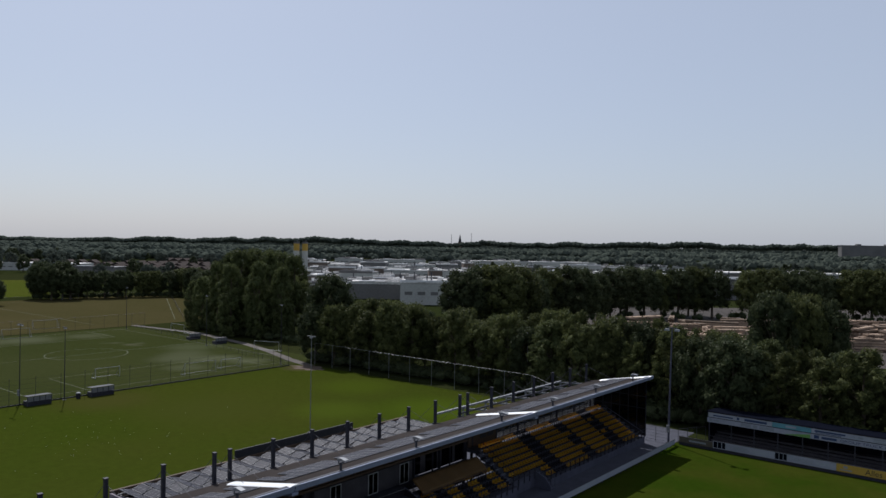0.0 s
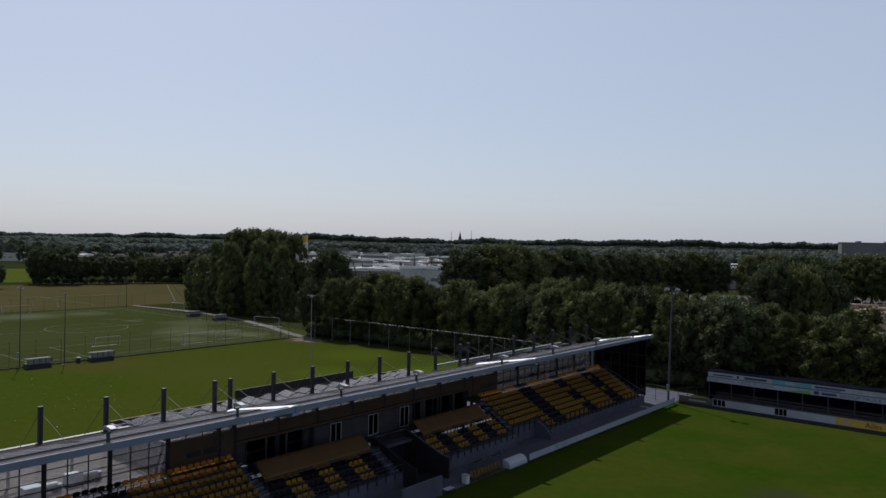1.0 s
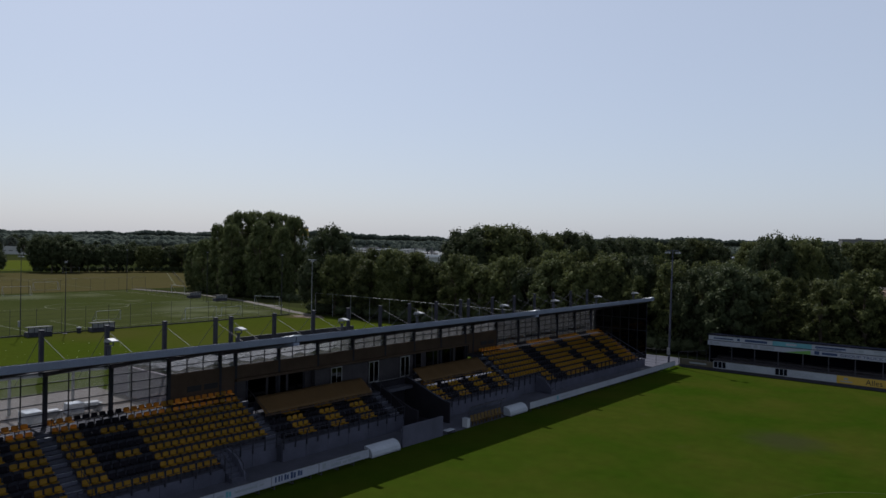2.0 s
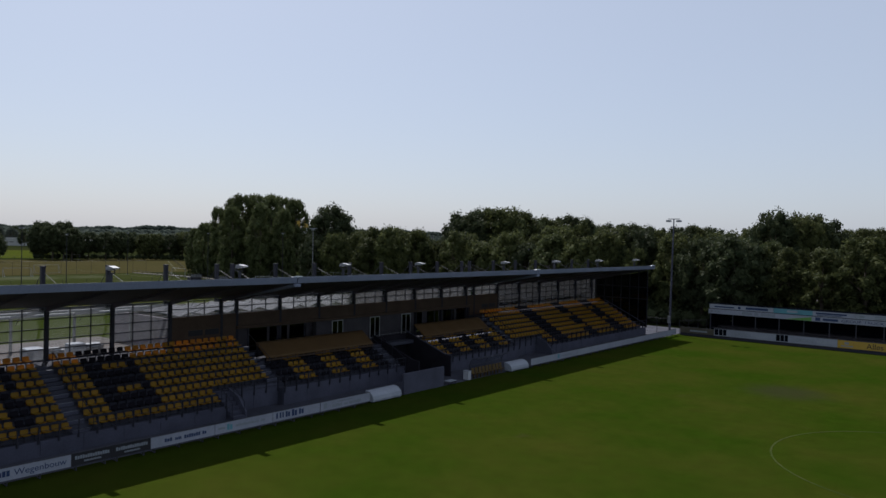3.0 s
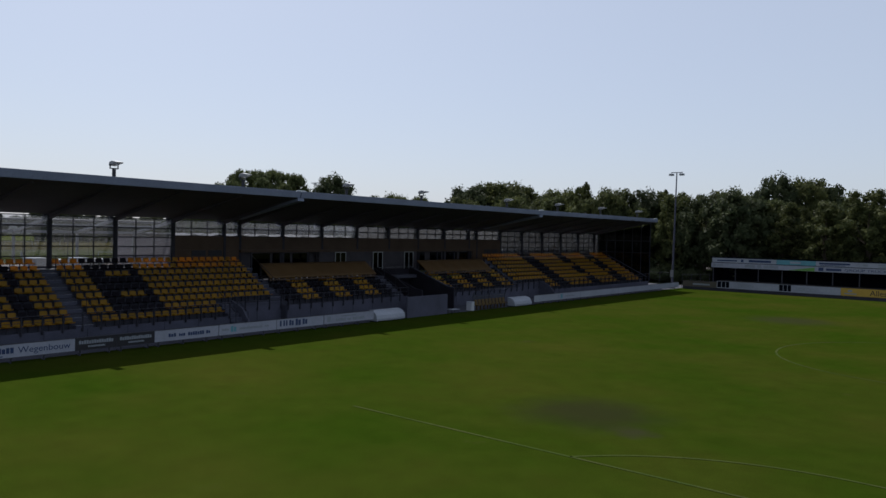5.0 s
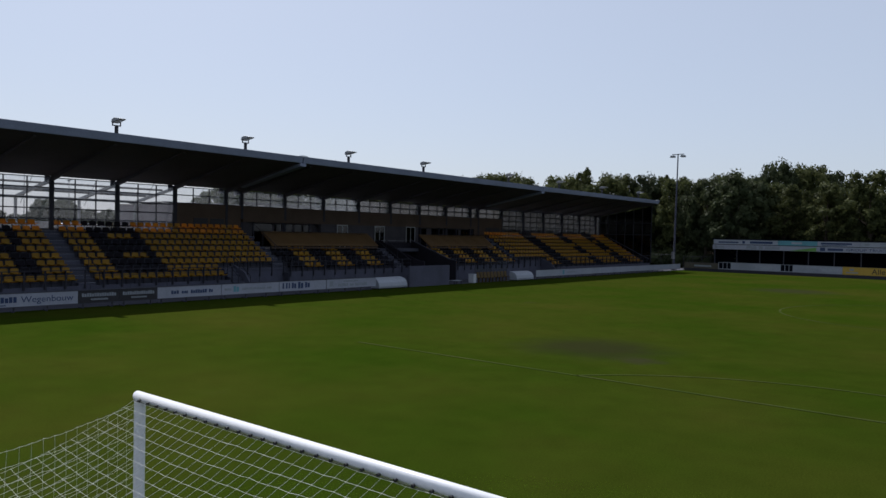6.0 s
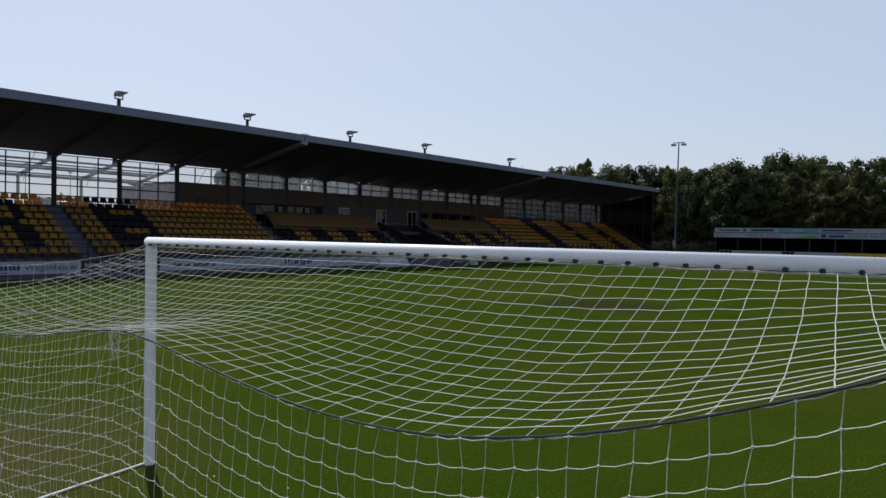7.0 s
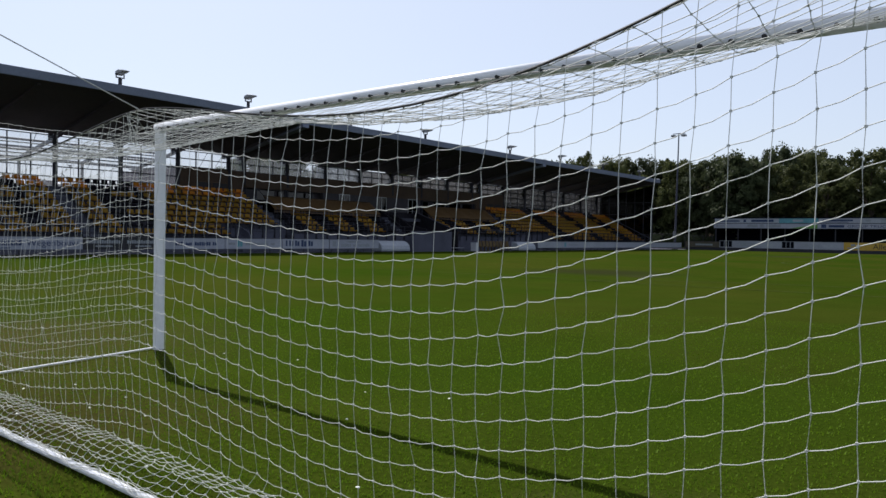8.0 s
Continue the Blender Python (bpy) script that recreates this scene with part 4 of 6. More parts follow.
def end_board(x0, x1, face, words, ink, label, z0=0.42, z1=1.38, y=FY, legs=True, name="advertising_board", extra=None):
    o = thing(name, label, "advertising board", "boards along the far end")
    part("panel", Mesh().box((x0 + 0.01, y, z0), (x1 - 0.01, y + 0.05, z1)), face, o)
    part("frame", Mesh().box((x0, y - 0.015, z1), (x1, y + 0.07, z1 + 0.035)), STEEL_MAST, o)
    for u0, u1, v0, v1 in words:
        part("lettering", Mesh().box((x0 + (x1 - x0) * u0, y - 0.006, z0 + (z1 - z0) * v0), (x0 + (x1 - x0) * u1, y, z0 + (z1 - z0) * v1)), ink, o)
    if legs:
        # Dark strip added for the shade in the gap below the panel.
        part("base_strip", Mesh().box((x0, y + 0.03, 0), (x1, y + 0.06, z0 - 0.01)), STEEL_D, o)
        x = x0 + 0.4
        while x < x1:
            part("leg", Mesh().box((x - 0.03, y + 0.05, 0), (x + 0.03, y + 0.11, z1)), STEEL_MAST, o)
            x += 2.0
    else:
        for x in (x0 + 0.5, x1 - 0.5):
            part("bracket", Mesh().box((x - 0.04, y + 0.05, z1 - 0.3), (x + 0.04, TY + 0.0, z1 - 0.22)), STEEL_MAST, o)
    return o


end_board(-32.2, -27.4, DULL, [(0.3, 0.8, 0.3, 0.6)], INK_G, "weathered dull brown board at the pitch end", z1=1.2)
BLOCKY = [(0.012, 0.075, 0.1, 0.95), (0.085, 0.145, 0.1, 0.95), (0.155, 0.21, 0.1, 0.95)]
o = end_board(-27.4, -19.35, BOARD, BLOCKY, NAVY, "white board with dark blocks and grey lettering behind the pitch")
letters("word", "GROEN", 0.62, pose(-24.6, FY - 0.008, 0.66, 90, 0, 0), INK_G, o)
part("lettering", Mesh().box((-24.6 + 2.6, FY - 0.006, 0.68), (-24.6 + 4.4, FY, 1.06)), BOARD_G, o)
o = end_board(-19.35, -12.0, BOARD, BLOCKY, NAVY, "white board with dark blocks and grey lettering behind the pitch")
letters("word", "GROEN", 0.62, pose(-16.9, FY - 0.008, 0.66, 90, 0, 0), INK_G, o)
part("lettering", Mesh().box((-16.9 + 2.6, FY - 0.006, 0.68), (-16.9 + 4.4, FY, 1.06)), BOARD_G, o)
o = end_board(-12.0, -4.0, YEL, [(0.1, 0.16, 0.5, 0.8), (0.05, 0.22, 0.2, 0.35)], INK_G, "yellow board with dark lettering at the pitch end")
letters("word", "Alles", 0.95, pose(-8.8, FY - 0.008, 0.58, 90, 0, 0), BLACK, o)
end_board(-3.9, 6.0, BOARD, [(0.2, 0.7, 0.3, 0.7)], INK_B, "white board with dark blue lettering at the pitch end")

# ---- covered terrace at the far end ----
ter = thing("covered_terrace", "low dark covered terrace behind the far boards", "terrace")
TY = 102.6
for i in range(4):
    # Concrete steps take the dark interior tone, standing for shade under the roof.
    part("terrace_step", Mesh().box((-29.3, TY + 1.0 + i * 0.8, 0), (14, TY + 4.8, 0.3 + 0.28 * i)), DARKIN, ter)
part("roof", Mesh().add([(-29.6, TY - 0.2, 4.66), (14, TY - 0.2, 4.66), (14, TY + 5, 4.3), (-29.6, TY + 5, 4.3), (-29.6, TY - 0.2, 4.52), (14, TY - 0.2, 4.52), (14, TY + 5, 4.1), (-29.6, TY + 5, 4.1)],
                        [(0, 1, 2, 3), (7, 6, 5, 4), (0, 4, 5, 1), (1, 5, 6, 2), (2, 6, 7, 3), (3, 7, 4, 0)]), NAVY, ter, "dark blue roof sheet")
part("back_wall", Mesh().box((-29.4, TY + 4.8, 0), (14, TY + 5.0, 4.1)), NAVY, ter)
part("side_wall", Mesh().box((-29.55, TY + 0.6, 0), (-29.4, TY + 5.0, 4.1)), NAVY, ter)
x = -29.2
while x < 14:
    part("post", Mesh().box((x - 0.06, TY - 0.06, 0), (x + 0.06, TY + 0.06, 4.52)), STEEL_MAST, ter)
    x += 3.1
part("front_rail", Mesh().tube((-29.3, TY - 0.02, 1.1), (14, TY - 0.02, 1.1), 0.03, 6).tube((-29.3, TY - 0.02, 0.6), (14, TY - 0.02, 0.6), 0.025, 6), STEEL_D, ter)
BY = TY - 0.3
up = [(-29.3, -20.6, BOARD_G, INK_B, [(0.08, 0.4, 0.3, 0.6), (0.46, 0.5, 0.2, 0.8), (0.58, 0.92, 0.25, 0.75)], "pale grey sign with blue lettering"),
      (-20.6, -15.7, TEAL, BOARD_G, [(0.35, 0.62, 0.3, 0.75)], "teal picture sign with a pale patch"),
      (-15.7, -10.65, BOARD, INK_B, [(0.08, 0.8, 0.4, 0.75), (0.1, 0.7, 0.15, 0.28)], "white sign with blue lettering"),
      (-10.65, -3.5, BOARD_G, INK_G, [(0.3, 0.9, 0.5, 0.85), (0.3, 0.85, 0.12, 0.36), (0.06, 0.14, 0.3, 0.75)], "grey sign with dark lettering"),
      (-3.5, 6.0, BOARD, INK_B, [(0.1, 0.7, 0.3, 0.7)], "white sign with blue lettering")]
lo = [(-29.4, -15.65, BOARD, INK_G, [(0.34, 0.44, 0.2, 0.85), (0.46, 0.5, 0.15, 0.9), (0.52, 0.66, 0.2, 0.85), (0.02, 0.05, 0.2, 0.8), (0.06, 0.12, 0.3, 0.7)], "long white sign with grey lettering"),
      (-15.65, -3.6, BOARD, INK_B, [(0.10, 0.25, 0.25, 0.72), (0.025, 0.075, 0.15, 0.85)], "long white sign with dark blue lettering"),
      (-3.6, 6.0, BOARD, INK_B, [(0.1, 0.8, 0.25, 0.72)], "long white sign with dark blue lettering")]
for row, z0, z1, yy in ((up, 3.88, 4.5, BY), (lo, 3.15, 3.8, BY - 0.06)):
    for x0, x1, face, ink, words, lab in row:
        o = end_board(x0, x1, face, words, ink, lab + " on the far terrace", z0, z1, yy, False, "sign")
        if x0 == -15.65:
            letters("word", "GROUP TRUCK CENTER", 0.46, pose(-12.3, yy - 0.008, 3.32, 90, 0, 0), ink, o, 7.6)
gs = Mesh().add([(-19.1, BY - 0.068, 3.17), (-15.8, BY - 0.068, 3.17), (-15.8, BY - 0.068, 3.68)], [(0, 1, 2)])
tagged(part("sign_swoosh", gs, INK_GR), "green wedge printed on the long white sign", "sign")


# ---- dugouts beside the touchline ----
def folded_cover(y0, y1):
    o = thing("bench_cover", "white plastic shell of a low bench shelter beside the pitch", "shelter")
    prof = [(-33.35, 0.06), (-32.45, 0.06), (-32.42, 0.25), (-32.5, 0.52), (-32.72, 0.76), (-33.05, 0.88), (-33.35, 0.9)]
    part("shell", Mesh().prism(prof, y0, y1), BOARD_G, o, bevel=0.05)
    for yy in (y0 + 0.1, y1 - 0.2):
        part("skid", Mesh().box((-33.3, yy, 0), (-32.5, yy + 0.1, 0.06)), STEEL_D, o)


folded_cover(37.1, 40.4)
folded_cover(56.4, 59.5)
dug = thing("team_bench", "team shelter with yellow seats and a clear curved roof", "shelter")
fr = Mesh()
for y in (50.8, 53.4, 56.0):
    fr.chain([(-33.4, y, 0), (-33.42, y, 1.2), (-33.3, y, 1.6), (-33.0, y, 1.85), (-32.6, y, 1.92)], 0.03, 6)
fr.tube((-33.42, 50.8, 1.2), (-33.42, 56.0, 1.2), 0.025).tube((-32.6, 50.8, 1.92), (-32.6, 56.0, 1.92), 0.025).tube((-33.4, 50.8, 0.03), (-33.4, 56, 0.03), 0.03)
part("frame", fr, STEEL_MAST, dug)
gm = Mesh()
pp = [(-33.42, 0.1), (-33.42, 1.2), (-33.3, 1.6), (-33.0, 1.85), (-32.6, 1.92)]
for (xa, za), (xb, zb) in zip(pp, pp[1:]):
    gm.add([(xa - 0.03, 50.8, za), (xa - 0.03, 56, za), (xb - 0.03, 56, zb + 0.03), (xb - 0.03, 50.8, zb + 0.03)], [(0, 1, 2, 3)])
pg = part("clear_roof", gm, GLASS_C, dug)
pg.visible_shadow = False
for i in range(9):
    m = Mesh()
    for yy, w in ((51.1 + i * 0.56, 0.2),):
        m.prism([(-32.85, 0.42), (-32.85, 0.47), (-33.2, 0.45), (-33.3, 0.95), (-33.34, 0.95), (-33.26, 0.40)], yy - w, yy + w).box((-33.2, yy - 0.03, 0), (-33.1, yy + 0.03, 0.42))
    part("bench_seat", m, SEAT_DIM, dug)
o = thing("white_crate", "small white crate on the paving by the tunnel", "crate", at=pose(-33.3, 50.3, 0))
part("body", Mesh().box((-0.3, -0.22, 0), (0.3, 0.22, 0.78)), WHITE_S, o, bevel=0.02)
part("lid", Mesh().box((-0.32, -0.24, 0.78), (0.32, 0.24, 0.82)), BOARD_G, o)
o = thing("low_table", "low pale table top on dark legs beside the tunnel wall", "table", at=pose(-33.0, 47.4, 0))
part("top", Mesh().box((-0.3, -0.55, 0.3), (0.3, 0.55, 0.34)), BOARD_G, o, bevel=0.01)
for a in (-0.5, 0.5):
    for b in (-0.25, 0.25):
        part("leg", Mesh().box((b - 0.02, a - 0.02, 0), (b + 0.02, a + 0.02, 0.3)), STEEL_D, o)


# ---- floodlight masts ----
def mast(x, y, h, lean=(0, 0), r=0.16, heads=2, hs=1.0, label="tall grey floodlight mast with twin lamps on a crossbar", facing=0.0, box=True, mt=STEEL_MAST):
    o = thing("floodlight_mast", label, "floodlight", at=pose(x, y, 0, 0, 0, facing))
    top = Vector((lean[0], lean[1], h))
    part("pole", Mesh().tube((0, 0, 0), top, r, 10, r * 0.5), mt, o)
    part("base_plate", Mesh().box((-0.3, -0.3, 0), (0.3, 0.3, 0.06)), STEEL_D, o)
    part("crossbar", Mesh().box((top.x - 0.85, top.y - 0.05, h - 0.1), (top.x + 0.85, top.y + 0.05, h)), mt, o)
    for i in range(heads):
        u = -0.75 + 1.5 * i / max(1, heads - 1) if heads > 1 else 0
        m = Mesh().prism([(-0.32, -0.42), (0.32, -0.42), (0.26, -0.16), (-0.26, -0.16)], -0.32, 0.26)
        for q, v in enumerate(m.v):
            m.v[q] = (v[0] * hs + top.x + u, v[1] * hs + top.y, v[2] * hs + h - 0.05)
        hd = part("lamp_head", m, STEEL_G, o)
        part("glass", Mesh().box((top.x + u - 0.27 * hs, top.y - 0.27 * hs, h - 0.066 - 0.42 * hs), (top.x + u + 0.27 * hs, top.y + 0.2 * hs, h - 0.051 - 0.42 * hs)), LENS_W, hd)
    if box:
        part("switch_box", Mesh().box((-0.2, -0.3, 1.6), (0.2, -0.12, 2.6)), STEEL_G, o)
    return o


mast(-33.65, 98.6, 16.6, (0.26, 0.0), facing=0, mt=CONC_L)
mast(-124.3, 46.6, 13.6, label="slim floodlight mast beside the training pitch", r=0.085, hs=0.6, mt=STEEL_D)
mast(-123.2, 53.4, 12.6, label="slim floodlight mast beside the training pitch", r=0.085, heads=1, box=False, hs=0.6, mt=STEEL_D)
mast(-126.9, 103.0, 13.7, label="slim floodlight mast beside the training pitch", r=0.085, heads=1, box=False, hs=0.6, mt=STEEL_D)
mast(-165.0, 108.4, 13.4, label="slim floodlight mast beside the training pitch", r=0.085, heads=1, box=False, hs=0.6, mt=STEEL_D)
mast(-214.0, 111.8, 13.0, label="slim floodlight mast beside the training pitch", r=0.085, heads=1, box=False, hs=0.6, mt=STEEL_D)
mast(-75.6, 67.8, 14.2, label="slim pale floodlight mast on the field behind the stand", r=0.075, heads=1, box=False, hs=0.6, mt=STEEL_G)
mast(-68.2, 115.0, 11.5, label="slim pale floodlight mast behind the net fence", r=0.075, heads=1, box=False, hs=0.6, mt=STEEL_G)


# ---- fences, goals and shelters of the training ground ----


def fence(p, q, h, step, label, top=True, mesh_rows=3, r=0.034, mid=False):
    o = thing("fence", label, "fence")
    p, q = Vector((*p, 0)), Vector((*q, 0))
    n = max(1, round((q - p).length / step))
    for i in range(n + 1):
        a = p.lerp(q, i / n)
        part("post", Mesh().tube(a, a + Vector((0, 0, h)), r * (1.1 if h > 4.8 else 1), 5), STEEL_G if h > 4.8 else STEEL_D, o)
    up = Vector((0, 0, 1))
    if top:
        part("top_rail", Mesh().tube(p + up * h, q + up * h, r * (0.75 if h > 4.8 else 0.7), 5), STEEL_G if h > 4.8 else STEEL_D, o)
    for j in range(mesh_rows):
        z = h * (j + 0.5) / mesh_rows
        part("wire", Mesh().tube(p + up * z, q + up * z, 0.012, 3), STEEL_D, o)


fence((-124.0, 20), (-124.2, 103), 4.6, 4.2, "tall thin wire fence along the training pitch", mesh_rows=6, top=False)
fence((-219.6, 36), (-219.6, 121), 4.0, 4.5, "tall wire fence at the end of the training pitch", mesh_rows=4)
fence((-124.2, 103.2), (-219.6, 116.5), 1.1, 4.0, "low rail fence beside the path", mesh_rows=2)
fence((-121.0, 108.0), (-62.5, 107.5), 5.0, 5.8, "tall ball-stop net fence behind the field", mesh_rows=5)
fence((-62.5, 107.5), (-52.0, 100.0), 5.0, 5.8, "tall ball-stop net fence behind the field", mesh_rows=5)
fence((-345.5, 110), (-345.5, 190), 1.5, 6.0, "low rail fence round the dry field", mesh_rows=2)
fence((-226, 139), (-326, 193), 1.2, 6.0, "low rail fence round the dry field", mesh_rows=2)
fence((-32.6, 99.6), (-30.2, 104.0), 2.0, 1.5, "dark fence at the pitch corner", mesh_rows=5)
fence((-45.0, 98.5), (-33.6, 98.5), 2.2, 2.0, "dark fence beyond the stand", mesh_rows=5)
# low edge boards along the fence
part_edge = thing("edge_board", "dark timber edge board under the training fence", "board")
part("board", Mesh().box((-124.12, 20, 0.0), (-124.04, 103, 0.22)), STEEL_D, part_edge)


def shelter(x, y0, y1, label, h=1.6):
    o = thing("dugout", label, "dugout")
    part("base", Mesh().box((x - 0.9, y0, 0), (x + 0.9, y1, 0.75)), STEEL_D, o)
    part("roof", Mesh().prism([(x - 0.95, h - 0.1), (x + 0.9, h), (x + 0.9, h + 0.06), (x - 0.95, h - 0.04)], y0 - 0.05, y1 + 0.05), STEEL_MAST, o)
    n = 4
    for i in range(n):
        a, b = y0 + (y1 - y0) * i / n + 0.06, y0 + (y1 - y0) * (i + 1) / n - 0.06
        part("window_panel", Mesh().box((x + 0.82, a, 0.8), (x + 0.86, b, h - 0.1)), FROST, o)
    m = Mesh()
    for i in range(n + 1):
        yy = y0 + (y1 - y0) * i / n
        m.box((x + 0.8, yy - 0.05, 0.75), (x + 0.9, yy + 0.05, h))
    part("posts", m, STEEL_MAST, o)


shelter(-122.9, 47.0, 50.8, "dark dugout with milky window panels beside the training pitch")
shelter(-122.9, 57.6, 61.6, "dark dugout with milky window panels beside the training pitch")
shelter(-179.0, 111.6, 115.0, "small dark shelter beside the path")
shelter(-166.0, 111.4, 114.8, "small dark shelter beside the path")
o = thing("litter_bin", "dark litter bin by the training fence", "bin", at=pose(-122.8, 55.6, 0))
part("body", Mesh().tube((0, 0, 0), (0, 0, 0.9), 0.35, 10, 0.4), STEEL_D, o)
part("lid", Mesh().tube((0, 0, 0.9), (0, 0, 1.05), 0.42, 10, 0.3), STEEL_G, o)


def small_goal(x, y, w, h, turn, label="white training goal with a dark net frame", d=1.6):
    o = thing("training_goal", label, "goal", at=pose(x, y, 0, 0, 0, turn))
    for s in (-w / 2, w / 2):
        part("post", Mesh().tube((s, 0, 0), (s, 0, h), 0.05, 6), GOAL_G, o)
        part("stay", Mesh().tube((s, 0, h), (s, d, 0), 0.04, 5).tube((s, 0, 0.04), (s, d, 0.04), 0.04, 5), STEEL_G, o)
    part("crossbar", Mesh().tube((-w / 2, 0, h), (w / 2, 0, h), 0.05, 6), GOAL_G, o)
    part("ground_bar", Mesh().tube((-w / 2, d, 0.04), (w / 2, d, 0.04), 0.04, 5), STEEL_G, o)


small_goal(-138.5, 68.6, 5.0, 2.0, 90)
small_goal(-129.5, 84.0, 7.3, 2.44, 90)
small_goal(-131.0, 92.5, 5.0, 2.0, 90)
small_goal(-214.5, 80, 7.3, 2.44, -90)
small_goal(-196.0, 118.5, 7.3, 2.44, 0)
small_goal(-232, 95, 7.3, 2.44, -90)
small_goal(-228, 68, 7.3, 2.44, -90)
small_goal(-338, 150, 7.3, 2.44, 90)
small_goal(-146, 113.5, 7.3, 2.44, 20)

# ---- match goal ----
goal = thing("football_goal", "white aluminium football goal with a white net", "goal")
GW, GH = 7.32, 2.44
part("left_post", Mesh().tube((0, 0, 0), (0, 0, GH + 0.05), 0.06, 18), POSTW, goal, smooth=False)
part("right_post", Mesh().tube((GW, 0, 0), (GW, 0, GH + 0.05), 0.06, 18), POSTW, goal)
part("crossbar", Mesh().tube((-0.06, 0, GH + 0.06), (GW + 0.06, 0, GH + 0.06), 0.054, 20), POSTW, goal, smooth=True)
part("ground_frame", Mesh().tube((0, -0.05, 0.022), (0.6, -2.55, 0.022), 0.011, 8).tube((0.6, -2.55, 0.03), (GW + 0.6, -2.55, 0.03), 0.021, 10).tube((GW + 0.6, -2.55, 0.022), (GW, -0.05, 0.022), 0.018, 8), POSTW, goal)
CLIP = Mesh().tube((0, 0, 0), (0, -0.03, 0.0), 0.014, 8).data("net_clip", CORD)
for i in range(40):
    part("net_clip", CLIP, None, goal, at=pose(0.1 + i * (GW - 0.2) / 39, -0.052, GH + 0.035))
part("clip_cord", Mesh().chain([(x * GW / 80, -0.075, GH + 0.03 - 0.006 * (x % 2)) for x in range(81)], 0.004, 4), CORD, goal)


def edge_z(x):
    """Height of the slack top edge of the back: tied up in the middle and at the corners."""
    s = min(abs(x - 3.64), 3.95)
    return 2.0371 -0.0426 * s -0.1428 * s ** 2 +0.0730 * s ** 3 -0.0074 * s ** 4


def jig(a, b, k, amp=0.006):
    return amp * noise.noise((a * 3.1 + k, b * 2.7 - k, k * 1.7))


NX, NV, NB = 57, 17, 15


def SKEW(u):
    return 0.52 * (2 * u - 1) ** 2


def roof_pt(i, j):
    u, v = i / (NX - 1), j / NV
    x = u * GW
    pinch = math.exp(-((x - 3.66) / 0.5) ** 2) * v ** 3
    x += (3.66 - x) * 0.6 * pinch
    z0, z1 = GH + 0.02, edge_z(x + SKEW(u))
    z = z0 + (z1 - z0) * v - 0.16 * math.sin(math.pi * v) * (0.6 + 0.4 * math.sin(math.pi * u)) + jig(i, j, 1, 0.012)
    return Vector((x + SKEW(u) * v + jig(i, j, 2), -0.08 - 2.1 * v + jig(i, j, 3), z))


NXB, NJB, ROW = 80, 29, 0.103


def back_pt(i, j):
    """The back hangs straight down row by row, then its slack lies on the ground as far as the rear bar."""
    u = i / (NXB - 1)
    x = u * GW + SKEW(u)
    drop, length = edge_z(x) - 0.08, j * ROW
    if length < drop:
        v = length / drop
        z = edge_z(x) - length
        y = -2.19 - 0.05 * math.sin(math.pi * v)
    else:
        v = (length - drop) / ((NJB - 1) * ROW - drop)
        z = 0.08 - 0.05 * v + 0.05 * math.sin(math.pi * v) + 0.03 * abs(noise.noise((i * 0.31, j * 0.4, 3.0)))
        y = -2.2 - 0.34 * v + 0.05 * noise.noise((i * 0.23, j * 0.3, 9.0))
        x += 0.05 * v + 0.05 * noise.noise((i * 0.27, j * 0.35, 5.0))
    return Vector((x + jig(i, j, 4, 0.012), y + jig(i, j, 5, 0.02), z + jig(i, j, 6, 0.008)))


def side_pt(x):
    def f(i, j):
        u, v = i / 18, j / NB
        zt = GH - 0.42 * u + 0.28 * u * u if u < 2 else 2.2
        y = -0.05 - (2.15 + 0.35 * v) * u
        z = zt * (1 - v) + 0.03 * v
        return Vector((x + 0.24 * -y + 0.10 * math.sin(math.pi * u) * math.sin(math.pi * v) + jig(i, j, 7, 0.02), y, z + jig(i, j, 8, 0.01)))
    return f


def netting(name, fn, ni, nj, sag_h, r=0.0016, up=0.0014):
    m = Mesh()
    for i in range(ni):
        m.chain([fn(i, j) for j in range(nj)], up, 4)
    for j in range(nj):
        pts = []
        for i in range(ni):
            p = fn(i, j)
            pts.append(p)
            if i < ni - 1:
                q = fn(i + 1, j)
                pts.append((p + q) / 2 - Vector((0, 0, sag_h)))
        m.chain(pts, r, 4)
    for i in range(ni):
        for j in range(nj):
            p = fn(i, j)
            m.box(p - Vector((0.0034,) * 3), p + Vector((0.0034,) * 3))
    return part(name, m, ROPE, goal, "white knotted twine")


netting("roof_net", roof_pt, NX, NV + 1, 0.0, 0.0018, 0.0017)
netting("back_net", back_pt, NXB, NJB, 0.007, 0.0015, 0.0013)
netting("side_net", side_pt(0.0), 19, NB + 1, 0.006, 0.0017, 0.0011)
netting("side_net", side_pt(GW), 19, NB + 1, 0.006, 0.0017, 0.0011)
part("edge_rope", Mesh().chain([Vector((x * GW / 60 + SKEW(x / 60), -2.19, edge_z(x * GW / 60 + SKEW(x / 60)) + 0.004)) for x in range(61)], 0.0052, 6), CORD, goal, "black rope along the net's top edge")
part("hanging_rope", Mesh().chain([(3.62, -2.2, 2.04), (3.78, -3.15, 2.33), (3.95, -4.08, 2.63), (4.31, -5.96, 3.24)], 0.0032, 6), ROPE, goal)
rk = random.Random(33)
